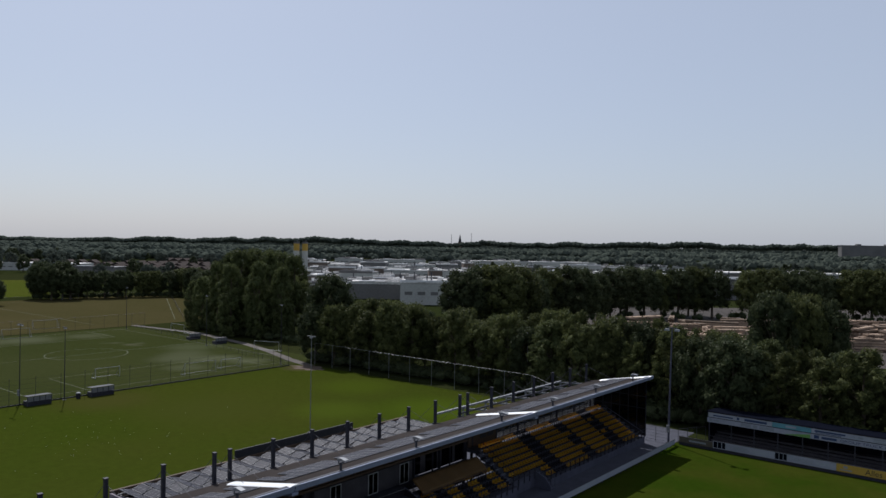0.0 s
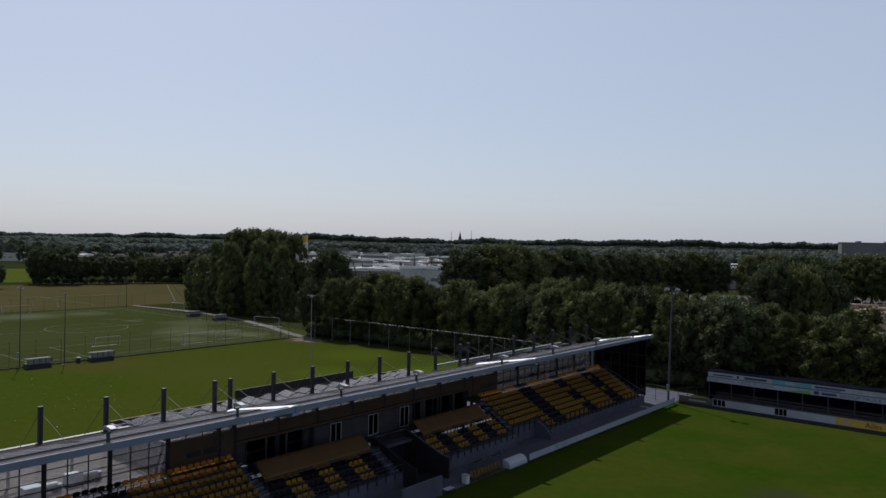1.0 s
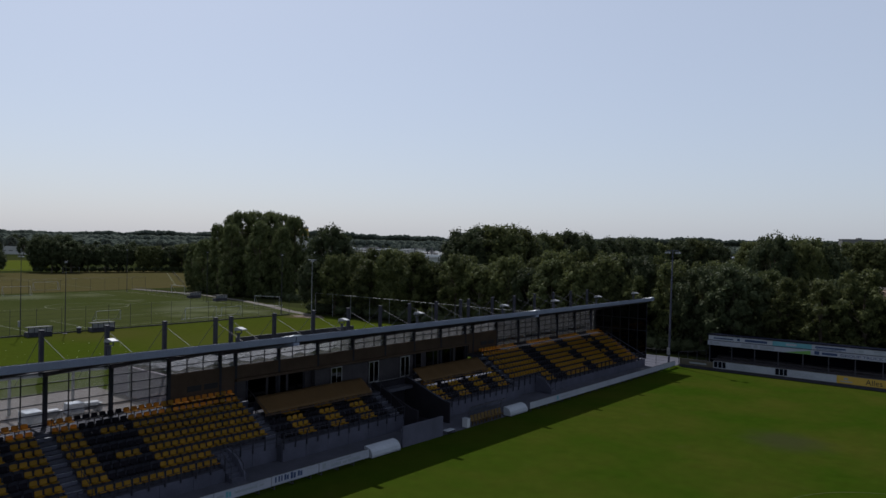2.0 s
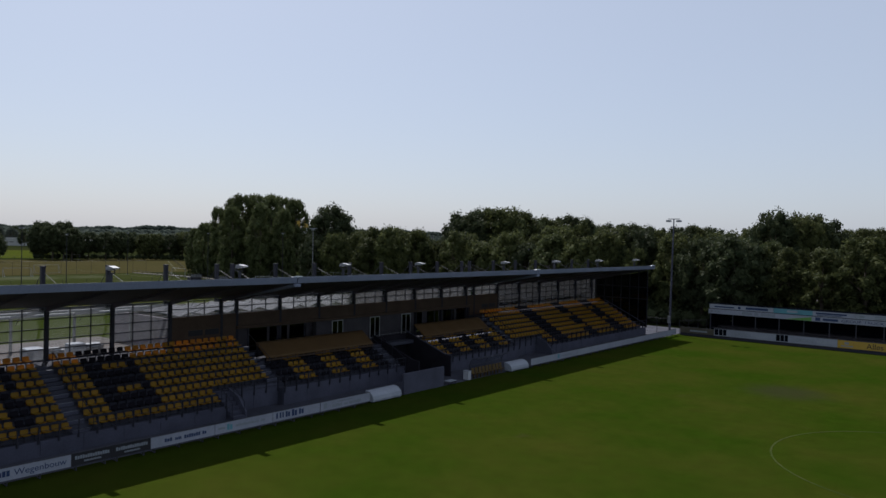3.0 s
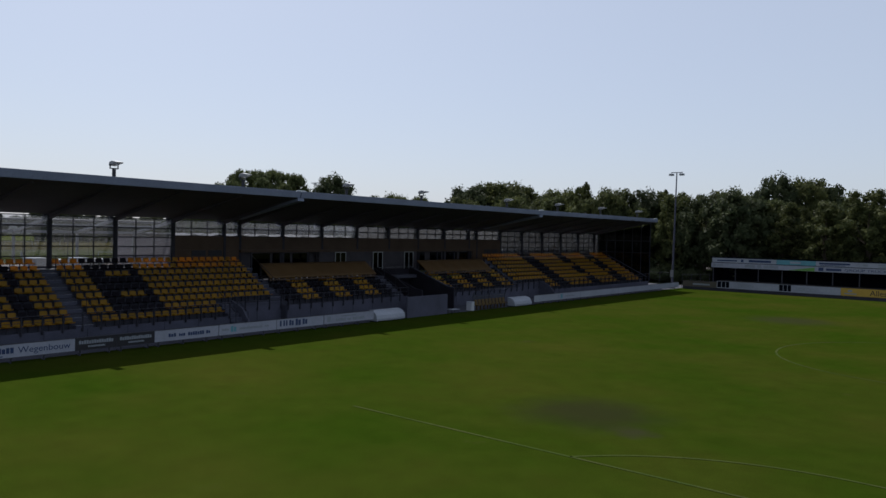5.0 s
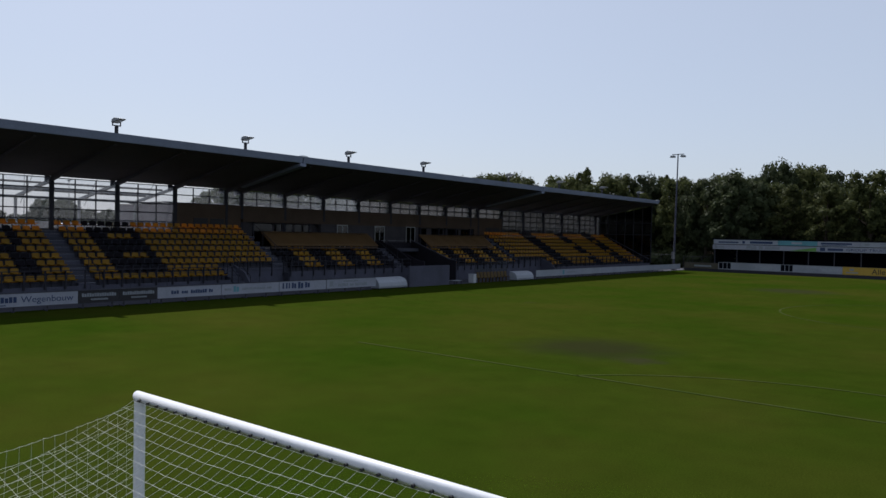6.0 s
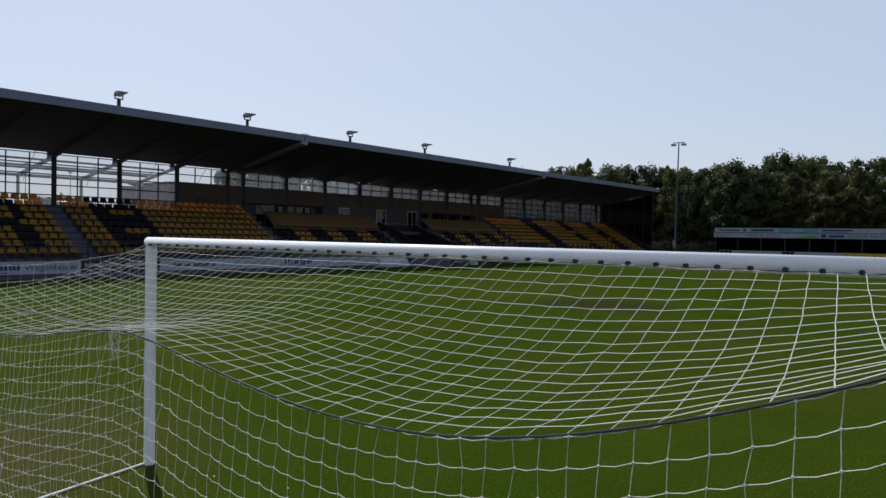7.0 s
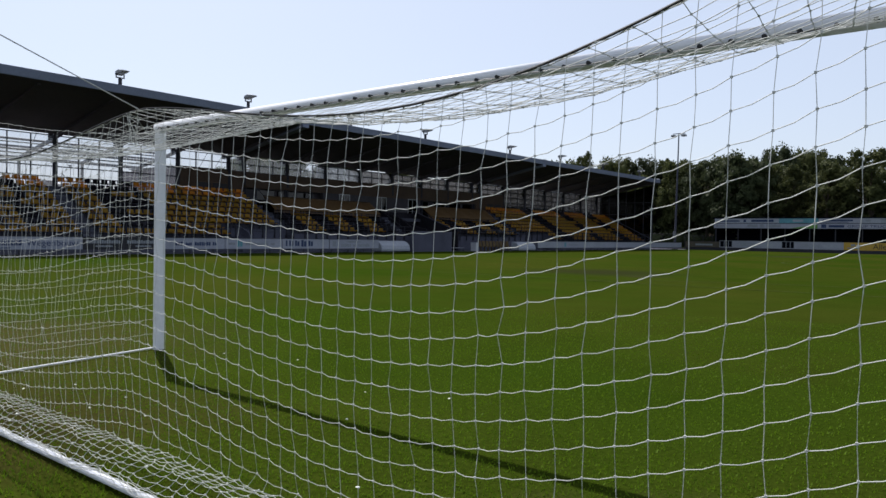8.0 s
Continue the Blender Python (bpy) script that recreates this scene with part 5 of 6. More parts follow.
for k in range(9):
    ph, rr = rk.uniform(0, 6.28), rk.uniform(0.022, 0.036)
    pts = [(0.6 + GW * i / 260, -2.55 + rr * math.cos(ph + i * 0.23 + 1.5 * noise.noise((i * 0.11, k, 0.0))), 0.034 + 0.75 * rr * abs(math.sin(ph + i * 0.23 + 1.5 * noise.noise((i * 0.13, k, 4.0))))) for i in range(261)]
    part("bunched_twine", Mesh().chain(pts, 0.0018, 4), ROPE, goal, "white twine bunched along the rear bar")
knot = [Vector((3.52 + rk.gauss(0, 0.03), -2.17 + rk.gauss(0, 0.03), 2.03 - abs(rk.gauss(0, 0.10)))) for _ in range(24)]
part("net_tangle", Mesh().chain(knot, 0.0016, 4), ROPE, goal, "bunched loose twine where the rope holds the net")
part("corner_rope", Mesh().chain([(GW + 0.52, -2.19, edge_z(GW + 0.52)), (8.5, -2.5, 2.85), (9.3, -2.9, 3.3)], 0.0042, 6).chain([(0.52, -2.19, edge_z(0)), (-0.4, -2.3, 2.9), (-1.15, -2.45, 3.85)], 0.0035, 6), CORD, goal)
part("net_pole", Mesh().tube((4.32, -6.0, 0), (4.32, -6.0, 3.3), 0.035, 8), STEEL_D, goal)
part("net_pole", Mesh().tube((-1.2, -2.46, 0), (-1.2, -2.46, 3.95), 0.035, 8), STEEL_D, goal)
part("net_pole", Mesh().tube((9.35, -2.92, 0), (9.35, -2.92, 3.4), 0.035, 8), STEEL_D, goal)

# ---- trees ----
def foliage(seed, blobs, leaves, size, env, height):
    """A crown: lumps inside an uneven envelope, each covered with many small leaf clusters."""
    rg = random.Random(seed)
    m = Mesh()
    lumps = []
    for _ in range(blobs):
        c, r = env(rg)
        lumps.append((Vector(c), r))
        m.blob(c, r * 0.6, rg.random())
    for _ in range(leaves):
        c, r = rg.choice(lumps)
        d = Vector((rg.gauss(0, 1), rg.gauss(0, 1), rg.gauss(0, 1) + 0.25)).normalized()
        p = c + d * r * (rg.uniform(0.6, 1.05) if rg.random() < 0.9 else rg.uniform(1.0, 1.3))
        nrm = (d + Vector((rg.gauss(0, 0.5), rg.gauss(0, 0.5), rg.gauss(0, 0.5)))).normalized()
        a = Matrix.Rotation(rg.uniform(0, 6.28), 3, nrm) @ nrm.orthogonal().normalized()
        b = nrm.cross(a)
        s = size * rg.uniform(0.6, 1.35)
        m.add([p - a * s, p + a * s - b * s * 0.5, p + a * s * 0.3 + b * s * 0.9], [(0, 1, 2)])
    top = sorted(v[2] for v in m.v)[int(len(m.v) * 0.995)]
    m.v = [(x, y, z * height / top) for x, y, z in m.v]
    return m


def trunk(seed, h, r, spread):
    rg = random.Random(seed)
    m = Mesh().tube((0, 0, 0), (0.1, 0.05, h * 0.45), r, 8, r * 0.7).tube((0.1, 0.05, h * 0.45), (0.0, 0.1, h * 0.85), r * 0.7, 7, r * 0.15)
    for i in range(7):
        a, z = rg.uniform(0, 6.28), h * rg.uniform(0.2, 0.6)
        L = spread * rg.uniform(0.5, 0.9)
        m.tube((0.08, 0.05, z), (math.cos(a) * L, math.sin(a) * L, z + h * rg.uniform(0.12, 0.28)), r * 0.4, 5, r * 0.08)
    return m


def env_round(w, h, low):
    def f(rg):
        while True:
            x, y, z = rg.uniform(-1, 1), rg.uniform(-1, 1), rg.uniform(-1, 1)
            if x * x + y * y + z * z < 1 and x * x + y * y + z * z > 0.12:
                break
        k = 1.0 + 0.12 * max(0, z)
        return (x * w * 0.8 * k, y * w * 0.8 * k, low + (h - low) * (0.5 + 0.44 * z)), rg.uniform(0.11, 0.22) * w
    return f


def env_dome(w, h, low):
    """Lumps spread over an uneven dome, so that the crown swells outward in rounded heads."""
    def f(rg):
        z = rg.uniform(-0.75, 1.0)
        a, q = rg.uniform(0, 6.28), rg.uniform(0.6, 0.84)
        c = (1 - z * z) ** 0.5 * (1.0 if z > 0 else 1.0 + 0.1 * z)
        return (math.cos(a) * c * w * q, math.sin(a) * c * w * q, low + (h - low) * (0.46 + 0.47 * z * q)), rg.uniform(0.15, 0.26) * w
    return f


def env_tall(w, h, low):
    def f(rg):
        z = rg.random()
        k = min(1.0, 0.75 + z) * (1 - max(0, z - 0.55) ** 2 * 3.2)
        a, q = rg.uniform(0, 6.28), rg.uniform(0.2, 1) ** 0.5
        return (math.cos(a) * w * k * q * 0.75, math.sin(a) * w * k * q * 0.75, low + (h - low) * z * 0.93), rg.uniform(0.13, 0.25) * w
    return f


def tree_kind(label, seed, h, w, leaf, env, low, blobs=34, leaves=2600, size=0.36):
    o = thing("tree", label, "tree", "trees round the ground")
    part("trunk", trunk(seed, h, 0.022 * h, w * 0.7), BARK, o)
    part("crown", foliage(seed, blobs, leaves, size, env(w, h, low), h), leaf, o)
    return o


LAB_R, LAB_D = "broad leafy green tree in full summer leaf", "broad dark green tree in full leaf"
KINDS = {
    "a": tree_kind(LAB_R, 11, 14, 4.8, LEAF, env_dome, -0.5, 120, 9500, 0.2),
    "b": tree_kind(LAB_R, 12, 14, 4.2, LEAF, env_round, -0.5, 110, 9000, 0.2),
    "c": tree_kind(LAB_D, 13, 14, 5.0, LEAF_D, env_dome, 0.0, 130, 9500, 0.2),
    "d": tree_kind("tall dense poplar-like tree in full dark leaf", 14, 14, 4.4, LEAF_M, env_tall, 0.3, 150, 12000, 0.17),
    "e": tree_kind("slender loose-crowned tree with gaps between its leaves", 16, 14, 3.2, LEAF, env_round, 4.0, 34, 2400, 0.22),
    "f": tree_kind(LAB_D, 17, 14, 5.2, LEAF_HAZE, env_dome, -0.5, 70, 3200, 0.34),
    "g": tree_kind(LAB_R, 18, 14, 4.6, LEAF_D, env_dome, -0.5, 64, 3200, 0.34),
}
used = set()


def plant(kind, x, y, h, wide=1.0):
    s = h / 14
    m = Matrix.LocRotScale((x, y, 0), Euler((0, 0, random.uniform(0, 6.28))), (s * wide, s * wide, s))
    if kind in used:
        b = KINDS[kind].scale
        copy_thing(KINDS[kind], m @ Matrix.Diagonal((1 / b[0], 1 / b[1], 1 / b[2], 1)))
    else:
        used.add(kind)
        KINDS[kind].matrix_basis = m


rg = random.Random(5)
# belt behind the net fence and the far terrace
x = -124.0
while x < 12:
    t = (x + 124) / 136
    yb = 111.5 + (5 * math.sin(math.pi * min(1, t * 1.55)) if t < 0.645 else 0)
    extra = 1.6 if x < -92 else 1.4 if x < -46 else 1.3
    plant(rg.choice("aabbcd"), x, yb + rg.uniform(-1.5, 1.5), rg.uniform(10.4, 13.8) + extra, rg.uniform(0.8, 1.2))
    plant(rg.choice("aabcd"), x + 2.5, yb + 8 + rg.uniform(-2, 2), rg.uniform(10.2, 12.8) + extra, rg.uniform(0.85, 1.25))
    x += rg.uniform(4.6, 6.4)
for k, x, y, h, w in (("c", -124.5, 116, 20.2, 0.92), ("b", -111, 117, 15.2, 1), ("a", -101, 115, 14.8, 1), ("c", -33, 149, 19.6, 0.82), ("a", -28.5, 152, 19.2, 0.8), ("c", -25.5, 156, 18.2, 0.82), ("e", -44, 121, 15.6, 0.8), ("a", -31.5, 116, 14.8, 1.0), ("b", -39, 118, 14.6, 1.0), ("a", -52, 116, 15.6, 0.95), ("b", -58.5, 117, 15.4, 0.9), ("a", -64, 119, 15.8, 0.95), ("c", -47, 117, 15.2, 0.9), ("e", -57.0, 113, 16.6, 0.7)):
    plant(k, x, y, h, w)
# tall dense clump beside the training pitch
for across, dp, h, w in ((344, 238, 14.8, 0.8), (360, 232, 16.4, 0.8), (386, 228, 21.2, 0.72), (410, 232, 24.2, 0.72), (428, 226, 25.0, 0.9), (452, 230, 25.4, 0.9), (478, 224, 25.2, 0.9), (500, 228, 24.6, 0.85), (522, 222, 23.8, 0.8), (410, 216, 21, 0.8), (460, 214, 22, 0.8), (500, 214, 20.5, 0.75)):
    f_, r_ = Vector((-0.6327, 0.7744)), Vector((0.7744, 0.6327))
    q_ = Vector((7.9, -4.1)) + f_ * dp + r_ * ((across - 784) / 1305 * dp)
    plant("d", q_.x, q_.y, h, w * 0.95)
# row behind the belt, towards the timber yard
for across, dp, h, w in ((822, 214, 20.6, 1.1), (850, 218, 21.8, 1.2), (884, 216, 22.2, 1.25), (916, 220, 21.4, 1.15), (942, 226, 19.6, 0.9), (968, 240, 20.6, 1.0), (1000, 244, 21.3, 1.15), (1030, 248, 20.8, 1.05), (1058, 262, 18.4, 0.9),
                     (1082, 280, 19.8, 1.15), (1112, 288, 20.3, 1.25), (1142, 292, 19.6, 1.15), (1172, 296, 18.2, 1.0), (1202, 296, 19.6, 1.2), (1232, 298, 20.4, 1.25), (1262, 296, 19.6, 1.15), (1100, 300, 18, 1.2), (1220, 306, 18, 1.2)):
    q_ = Vector((7.9, -4.1)) + f_ * dp + r_ * ((across - 784) / 1305 * dp)
    plant(rg.choice("ccca"), q_.x, q_.y, h, w)
for across, dp, h, w in ((1332, 290, 19.6, 1.1), (1362, 288, 20.4, 1.2), (1398, 292, 20.0, 1.2), (1436, 290, 20.2, 1.2), (1462, 300, 18.5, 1.0), (1512, 296, 20.2, 1.15), (1545, 292, 20.6, 1.2), (1580, 296, 20.0, 1.2)):
    q_ = Vector((7.9, -4.1)) + f_ * dp + r_ * ((across - 784) / 1305 * dp)
    plant(rg.choice("cca"), q_.x, q_.y, h, w)
# trees round the dry field
for i in range(4, 15):
    t = i / 14
    plant(rg.choice("cca"), -356 + 32 * t + rg.uniform(-4, 4), 118 + 80 * t, rg.uniform(11.5, 14.0), 1.15)
for across, dp, h in ((72, 336, 17.2), (92, 332, 16.4), (112, 338, 17.4), (126, 334, 14.5), (-8, 300, 11)):
    q_ = Vector((7.9, -4.1)) + f_ * dp + r_ * ((across - 784) / 1305 * dp)
    plant("c", q_.x, q_.y, h, 1.1)
for i in range(13):
    t = i / 12
    plant(rg.choice("aacc"), -318 + 112 * t + rg.uniform(-2, 2), 203 - 58 * t + rg.uniform(-3, 3), rg.uniform(11, 14.5) + 2 * t, 1.1)

# undergrowth below the belts
ug = Mesh()
ru = random.Random(21)


def scrub(x, y, r, n=70):
    """A loose shrub: a small dark heart under many leaf clusters."""
    c = Vector((x, y, r * 0.55))
    ug.blob(c, r * 0.5, ru.random(), 0.9)
    for _ in range(n):
        d = Vector((ru.gauss(0, 1), ru.gauss(0, 1), abs(ru.gauss(0, 1)) - 0.25)).normalized()
        p = c + Vector((d.x, d.y, d.z * 1.05)) * r * ru.uniform(0.45, 1.12)
        p.z = max(p.z, 0.05)
        a = (d + Vector((ru.gauss(0, 0.6), ru.gauss(0, 0.6), ru.gauss(0, 0.6)))).normalized().orthogonal().normalized()
        b = d.cross(a)
        q = ru.uniform(0.12, 0.27)
        ug.add([p - a * q, p - b * q * 0.6, p + a * q, p + b * q * 0.6], [(0, 1, 2, 3)])


for i in range(330):
    t = ru.random()
    x = -128 + 138 * t
    yb = 110.6 + (2.5 * math.sin(math.pi * min(1, t * 1.55)) if t < 0.645 else 1.6)
    scrub(x, yb + ru.uniform(-1.2, 3.0), ru.uniform(1.2, 2.6))
for i in range(120):
    t = ru.random()
    scrub(-347 + 25 * t + ru.uniform(-3, 1), 138 + 60 * t, ru.uniform(1.5, 2.8), 40)
    scrub(-320 + 116 * t, 201 - 60 * t + ru.uniform(-4, 3), ru.uniform(1.2, 2.4), 40)
for i in range(60):
    scrub(ru.uniform(-200, -150), ru.uniform(126, 132), ru.uniform(1.2, 2.2), 40)
for i in range(70):
    q_ = Vector((7.9, -4.1)) + f_ * ru.uniform(284, 300)
    q_ = q_ + r_ * ru.uniform(60, 190)
    scrub(q_.x, q_.y, ru.uniform(1.6, 3.2), 40)
tagged(part("undergrowth", ug, LEAF_D), "dense dark shrubs under the tree belts", "shrubs", kind="stuff")

VIEW = 39.25


def spot(across, depth):
    """A place in the distance: across the view and along it."""
    f, r = Vector((-0.6327, 0.7744)), Vector((0.7744, 0.6327))
    p = Vector((7.9, -4.1)) + f * depth + r * ((across - 784) / 1305 * depth)
    return p.x, p.y


# ---- timber yard ----
yard_pts = [(1040, 176), (1700, 176), (1700, 350), (1040, 350)]
setting("timber_yard", Mesh().add([(*spot(p, d), 0.03) for p, d in yard_pts], [(0, 1, 2, 3)]), YARD, "dusty brown yard", "yard")
for i in range(84):
    u = rg.random()
    across = rg.uniform(1108, 1336) if u < 0.62 else rg.uniform(1472, 1620)
    cx, cy = spot(across, rg.uniform(204, 264))
    o = thing("timber_stack", "stack of pale sawn boards in the yard", "timber", "stacks in the timber yard", pose(cx, cy, 0, 0, 0, rg.choice((20, 32, 50, 70, 120)) + rg.uniform(-12, 12)))
    for j in range(rg.randint(2, 5)):
        L, sx = rg.uniform(3, 9), rg.uniform(-1, 1)
        part("board_pack", Mesh().box((sx - L, -0.9 + rg.uniform(-0.4, 0.4), j * 0.75), (sx + L, 0.9 + rg.uniform(-0.4, 0.4), j * 0.75 + 0.55)), TIMBER, o)
        for k in (-0.68, 0.68):
            part("spacer", Mesh().box((sx + L * k - 0.1, -0.5, j * 0.75 + 0.55), (sx + L * k + 0.1, 0.5, j * 0.75 + 0.75)), TIMBER, o)


# ---- industry, houses and distance ----
def hall(x, y, w, d, h, turn, wall, roof, label="large flat-roofed factory hall with pale walls", extras=0):
    o = thing("factory_hall", label, "factory", at=pose(x, y, 0, 0, 0, turn))
    part("wall", Mesh().box((-w / 2, -d / 2, 0), (w / 2, d / 2, h)), wall, o)
    part("roof", Mesh().box((-w / 2 - 0.3, -d / 2 - 0.3, h), (w / 2 + 0.3, d / 2 + 0.3, h + 0.5)), roof, o)
    for i in range(extras * 2):
        bx, by = rg.uniform(-w * 0.42, w * 0.42), rg.uniform(-d * 0.42, d * 0.42)
        bw = rg.choice((1, 1.5, 2.5, 5, 9))
        part("roof_unit", Mesh().box((max(bx - bw, -w / 2), by - 1.0, h + 0.5), (min(bx + bw, w / 2), by + 1.0, h + rg.uniform(0.9, 2.6))), rg.choice((FROOF, FACT_G, FROOF_D, FROOF)), o)
    part("parapet", Mesh().box((-w / 2 - 0.35, -d / 2 - 0.35, h + 0.5), (w / 2 + 0.35, -d / 2 + 0.1, h + rg.uniform(0.8, 1.4))), rg.choice((STRIP, FACT, FACT_G)), o)
    for i in range(rg.randint(1, 3)):
        u0 = rg.uniform(-0.48, 0.2) * w
        part("skylight_strip", Mesh().box((u0, -d * 0.3 + i * 4.5, h + 0.5), (u0 + rg.uniform(0.15, 0.28) * w, -d * 0.3 + i * 4.5 + 2.2, h + rg.uniform(0.9, 1.6))), STRIP, o)
    if w > 25:
        m = Mesh()
        for i in range(int(w / 6)):
            m.box((-w / 2 + 2 + i * 6, -d / 2 - 0.1, h * 0.45), (-w / 2 + 5.5 + i * 6, -d / 2 - 0.02, h * 0.6))
        part("window_band", m, FACT_G, o)
    for i in range(extras // 2):
        bx = rg.uniform(-0.42, 0.42) * w
        part("flue", Mesh().tube((bx, 0, h + 0.5), (bx, 0, h + rg.uniform(2.5, 5.0)), 0.3, 6), STEEL_MAST, o)


hall(*spot(770, 356), 31, 34, 10, VIEW, FACT, FROOF, extras=6)
hall(*spot(690, 385), 40, 30, 7.5, VIEW, FACT_G, FROOF, "grey factory hall with roof plant", 7)
hall(*spot(930, 470), 40, 25, 9, VIEW, TEAL, FROOF, "factory hall with a teal front")
HALL_LABELS = {0: "flat-roofed factory hall with pale walls", 1: "flat-roofed factory hall with grey walls", 2: "flat-roofed factory hall with tan walls"}
for dp in (412, 452, 498, 550, 610, 680, 765, 860, 970):
    across = 552 - rg.uniform(0, 30) * (dp > 500)
    while across < (880 if dp < 480 else 1010 if dp < 640 else 1150):
        wp = rg.choice((22, 34, 48, 66, 100)) * rg.uniform(0.85, 1.15)
        k = rg.randint(0, 2)
        hall(*spot(across + wp / 2, dp + rg.uniform(-6, 6)), wp * dp / 1305 * 0.95, rg.uniform(22, 34), rg.uniform(3.4, 8.8), VIEW + rg.choice((0, 0, 3, -4)), (FACT, FACT_G, TAN)[k], rg.choice((FROOF, FROOF, FROOF, FROOF_D)), HALL_LABELS[k], rg.randint(1, 4))
        across += wp + rg.choice((0, 2, 8, 20))
hall(*spot(1250, 420), 70, 30, 11, VIEW, FACT_G, FROOF_D, "grey three-storey works building", 4)
hall(*spot(1390, 560), 110, 40, 10, VIEW, FACT_G, FROOF, "long grey hall beyond the trees", 6)
hall(*spot(1150, 520), 60, 30, 9, VIEW, FACT, FROOF_D, extras=3)
hall(*spot(940, 860), 140, 50, 9, VIEW, FACT, FROOF, extras=4)
hall(*spot(60, 640), 90, 30, 6, VIEW, FACT, FROOF, "long low pale shed beyond the trees")
hall(*spot(170, 600), 40, 24, 5, VIEW, FACT_G, FROOF_D, "low pale shed beyond the trees")
for across in (525, 540):
    x, y = spot(across, 640)
    o = thing("silo", "tall pale silo with a yellow top", "silo", "silos at the works", pose(x, y, 0))
    part("shaft", Mesh().tube((0, 0, 0), (0, 0, 20.5), 2.5, 16), FACT, o)
    part("top", Mesh().tube((0, 0, 20.5), (0, 0, 26.6), 2.52, 16), YEL, o)
    part("rim", Mesh().tube((0, 0, 26.6), (0, 0, 28.2), 2.6, 16).tube((1, 0, 28.2), (1, 0, 29.6), 0.4, 8), FROOF_D, o)


def shed_row(across, depth, n, turn):
    x, y = spot(across, depth)
    for i in range(n):
        o = thing("house", "low house with a brown pitched roof among trees", "house", "houses in the distance", pose(x, y, 0, 0, 0, turn) @ pose(i * 11.5, 0, 0))
        part("wall", Mesh().box((-5, -9, 0), (5, 9, 3.6)), BRICK, o)
        m = Mesh().prism([(-5.4, 3.4), (5.4, 3.4), (0, 6.2)], -9.4, 9.4)
        part("roof", m, TILE, o)
        part("skylight", Mesh().add([(-3.9, -8, 4.21), (-3.5, -8, 4.42), (-3.5, 8, 4.42), (-3.9, 8, 4.21)], [(0, 1, 2, 3)]), FROOF_D, o)


for across, dp, n in ((215, 640, 9), (190, 700, 10), (230, 760, 10), (60, 760, 6), (300, 900, 6), (380, 1000, 8), (120, 1050, 8)):
    shed_row(across, dp, n, VIEW + rg.uniform(-12, 12))
x, y = spot(1552, 1500)
o = thing("apartment_block", "long grey slab apartment block on the skyline", "apartment building", at=pose(x, y, 0, 0, 0, VIEW))
part("wall", Mesh().box((-75, -7, 0), (75, 7, 39)), FACT_G, o)
part("roof", Mesh().box((-76, -8, 39), (76, 8, 39.8)), FROOF_D, o)
for u in (-38, 20, 48):
    part("lift_housing", Mesh().box((u - 4, -4, 39.8), (u + 4, 4, 42.5)), FACT_G, o)
m = Mesh()
for i in range(11):
    part("balcony_band", Mesh().box((-74, -7.3, 3 + i * 3.2), (74, -7.02, 4.0 + i * 3.2)), FROOF_D, o)
x, y = spot(814, 2400)
o = thing("church", "dark church spire on the skyline", "church", at=pose(x, y, 0))
part("tower", Mesh().box((-4.5, -4.5, 0), (4.5, 4.5, 36)), BRICK, o)
part("spire", Mesh().tube((0, 0, 36), (0, 0, 62), 5.5, 8, 0.2), STEEL_D, o)
for across, h in ((799, 62), (834, 66)):
    x, y = spot(across, 2400)
    o = thing("radio_mast", "thin radio mast on the skyline", "mast", at=pose(x, y, 0))
    part("lattice", Mesh().tube((0, 0, 0), (0, 0, h), 1.0, 6, 0.5), STEEL_MAST, o)

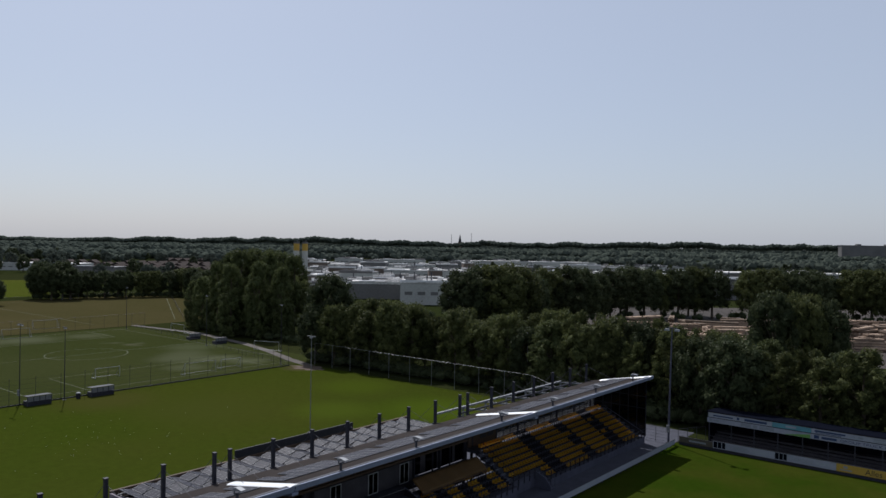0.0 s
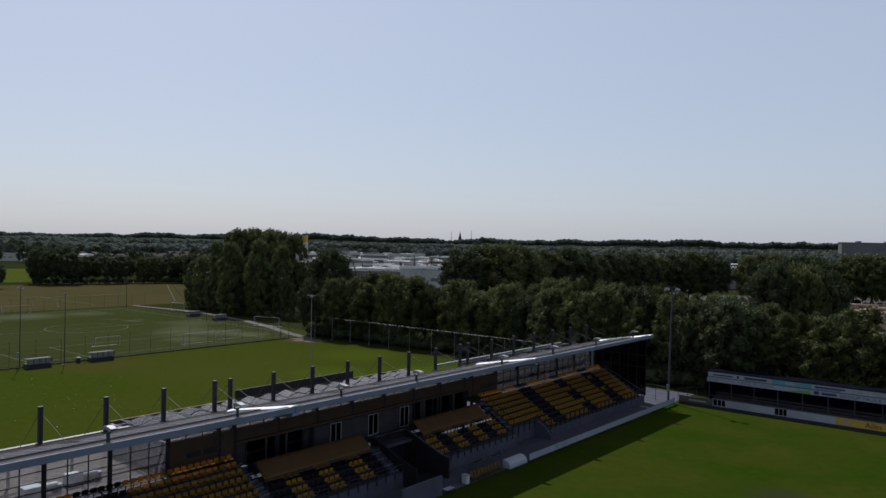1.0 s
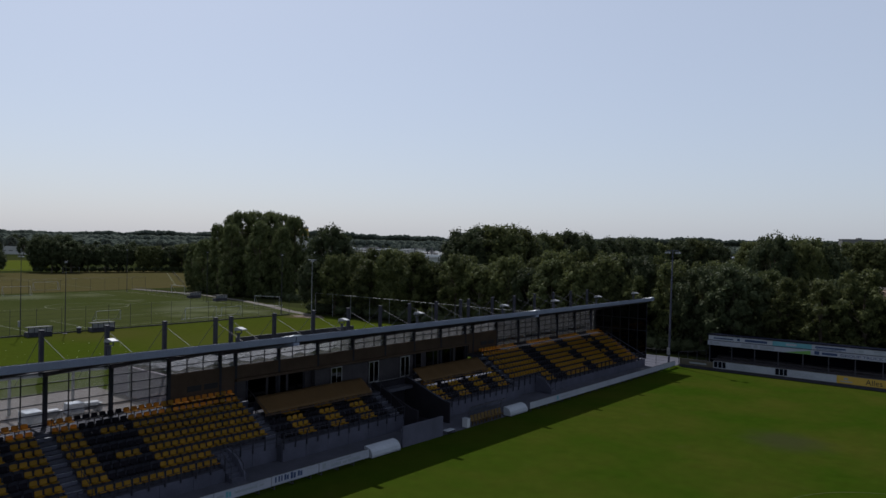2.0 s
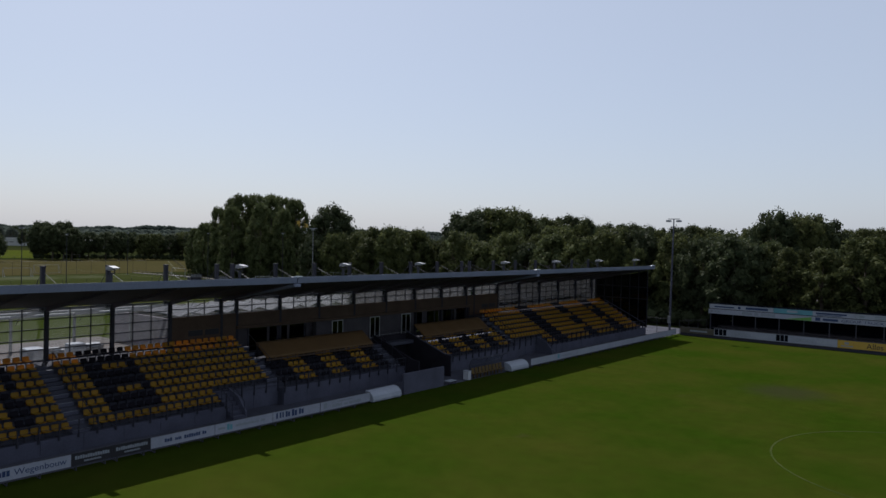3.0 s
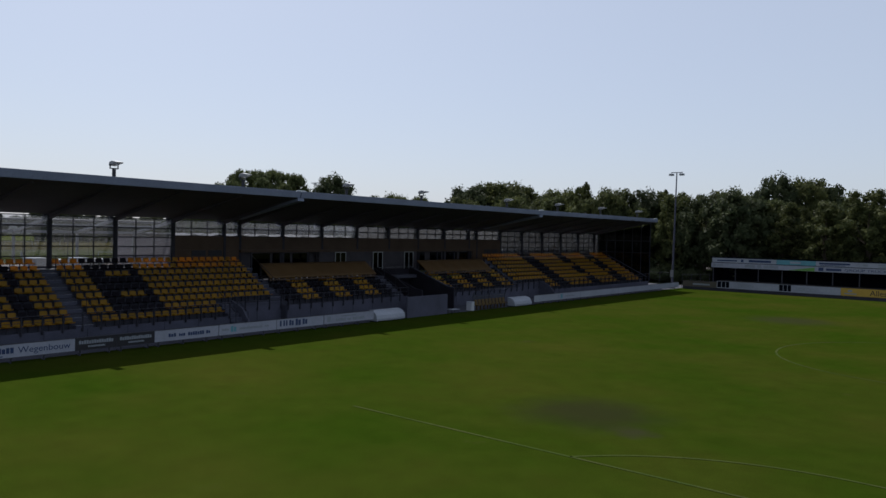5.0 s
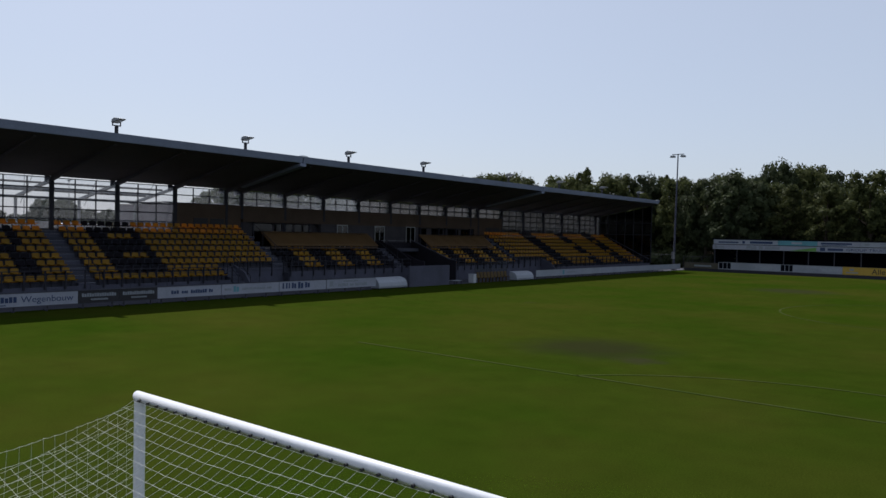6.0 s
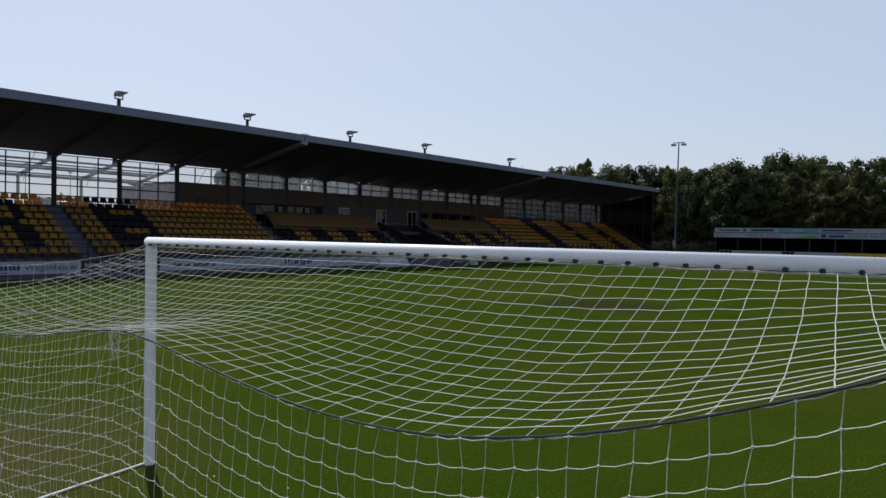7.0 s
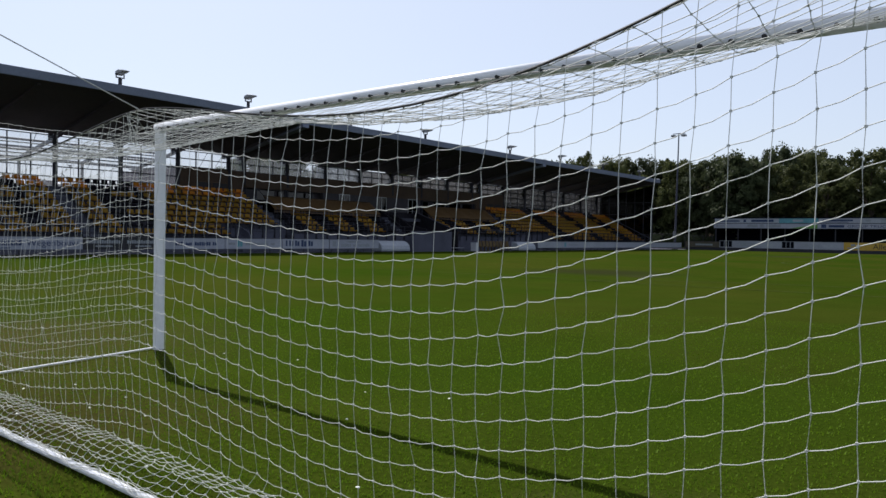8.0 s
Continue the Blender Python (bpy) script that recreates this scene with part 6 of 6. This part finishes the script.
# wooded distance
far = Mesh()
rw = random.Random(9)
for i in range(300):
    depth = rw.uniform(400, 1000)
    across = rw.uniform(-120, 1700)
    if 505 < across < 1140 or (across > 320 and depth < 500):
        if not (depth > 620 and rw.random() < 0.12):
            continue
    if 170 < across < 340 and depth > 610 and depth < 800 and rw.random() < 0.75:
        continue
    x, y = spot(across, depth)
    if across < 75 and depth < 560:
        continue
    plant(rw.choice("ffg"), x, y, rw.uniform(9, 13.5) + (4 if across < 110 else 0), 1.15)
for ring_i in range(40):
    depth = 900 * 1.042 ** ring_i
    r0 = 4.2 + depth * 0.0021
    n = int(1900 / (r0 * 1305 / depth * 1.0))
    for j in range(n):
        across = -150 + 1900 * (j + rw.uniform(-0.5, 0.5)) / n
        gate = noise.noise((across * 0.006, depth * 0.004, 3.3))
        if 520 < across < 1130 and depth < 1050 or gate < -0.3 and depth < 1300:
            continue
        d = depth * rw.uniform(0.97, 1.03)
        x, y = spot(across, d)
        top = rw.uniform(8, 14) + 4 * max(0, gate) + (6 if d > 1300 else 0)
        if d > 2300:
            top = 36 + 13 * noise.noise((across * 0.005, 0.5, 7.7)) + 9 * noise.noise((across * 0.03, 2.5, 7.7)) + 4 * rw.random() + (across > 850) * 7
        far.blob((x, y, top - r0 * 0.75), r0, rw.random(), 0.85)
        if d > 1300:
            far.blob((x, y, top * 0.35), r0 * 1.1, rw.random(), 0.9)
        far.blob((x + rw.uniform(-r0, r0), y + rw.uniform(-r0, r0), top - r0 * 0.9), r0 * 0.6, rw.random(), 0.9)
tagged(part("woods", far, LEAF_HAZE), "distant belts of dark green trees to the horizon", "woods", kind="stuff")

# ---- turf blades and small flowers near the goal ----
gb = Mesh()
rw = random.Random(4)
for _ in range(60000):
    d = 2.6 + 11 * rw.random() ** 1.5
    a = radians(rw.uniform(3, 76))
    x, y = 7.7 - d * math.sin(a), -4.4 + d * math.cos(a)
    h = rw.uniform(0.008, 0.022) * (1.6 if y < -2.6 else 1)
    w, t = rw.uniform(0.003, 0.006) * (1 + d * 0.05), rw.uniform(0, 6.28)
    dx, dy = math.cos(t) * w, math.sin(t) * w
    lx, ly = rw.gauss(0, 0.4) * h, rw.gauss(0, 0.4) * h
    gb.add([(x - dx, y - dy, 0), (x + dx, y + dy, 0), (x + lx, y + ly, h)], [(0, 1, 2)])
tagged(part("grass", gb, BLADE), "short green grass blades round the goal", "grass", kind="stuff")
fw = Mesh()
for _ in range(26):
    x, y = rw.uniform(0.5, 5.5), rw.uniform(-4.4, 0.5)
    fw.blob((x, y, 0.05), 0.011, rw.random(), 0.6)
for _ in range(80):
    x, y = rw.gauss(-97, 9), rw.gauss(44, 9)
    fw.blob((x, y, 0.04), 0.034, rw.random(), 0.7)
tagged(part("flowers", fw, FLOWER), "tiny white clover heads scattered in the grass", "flowers", kind="stuff")
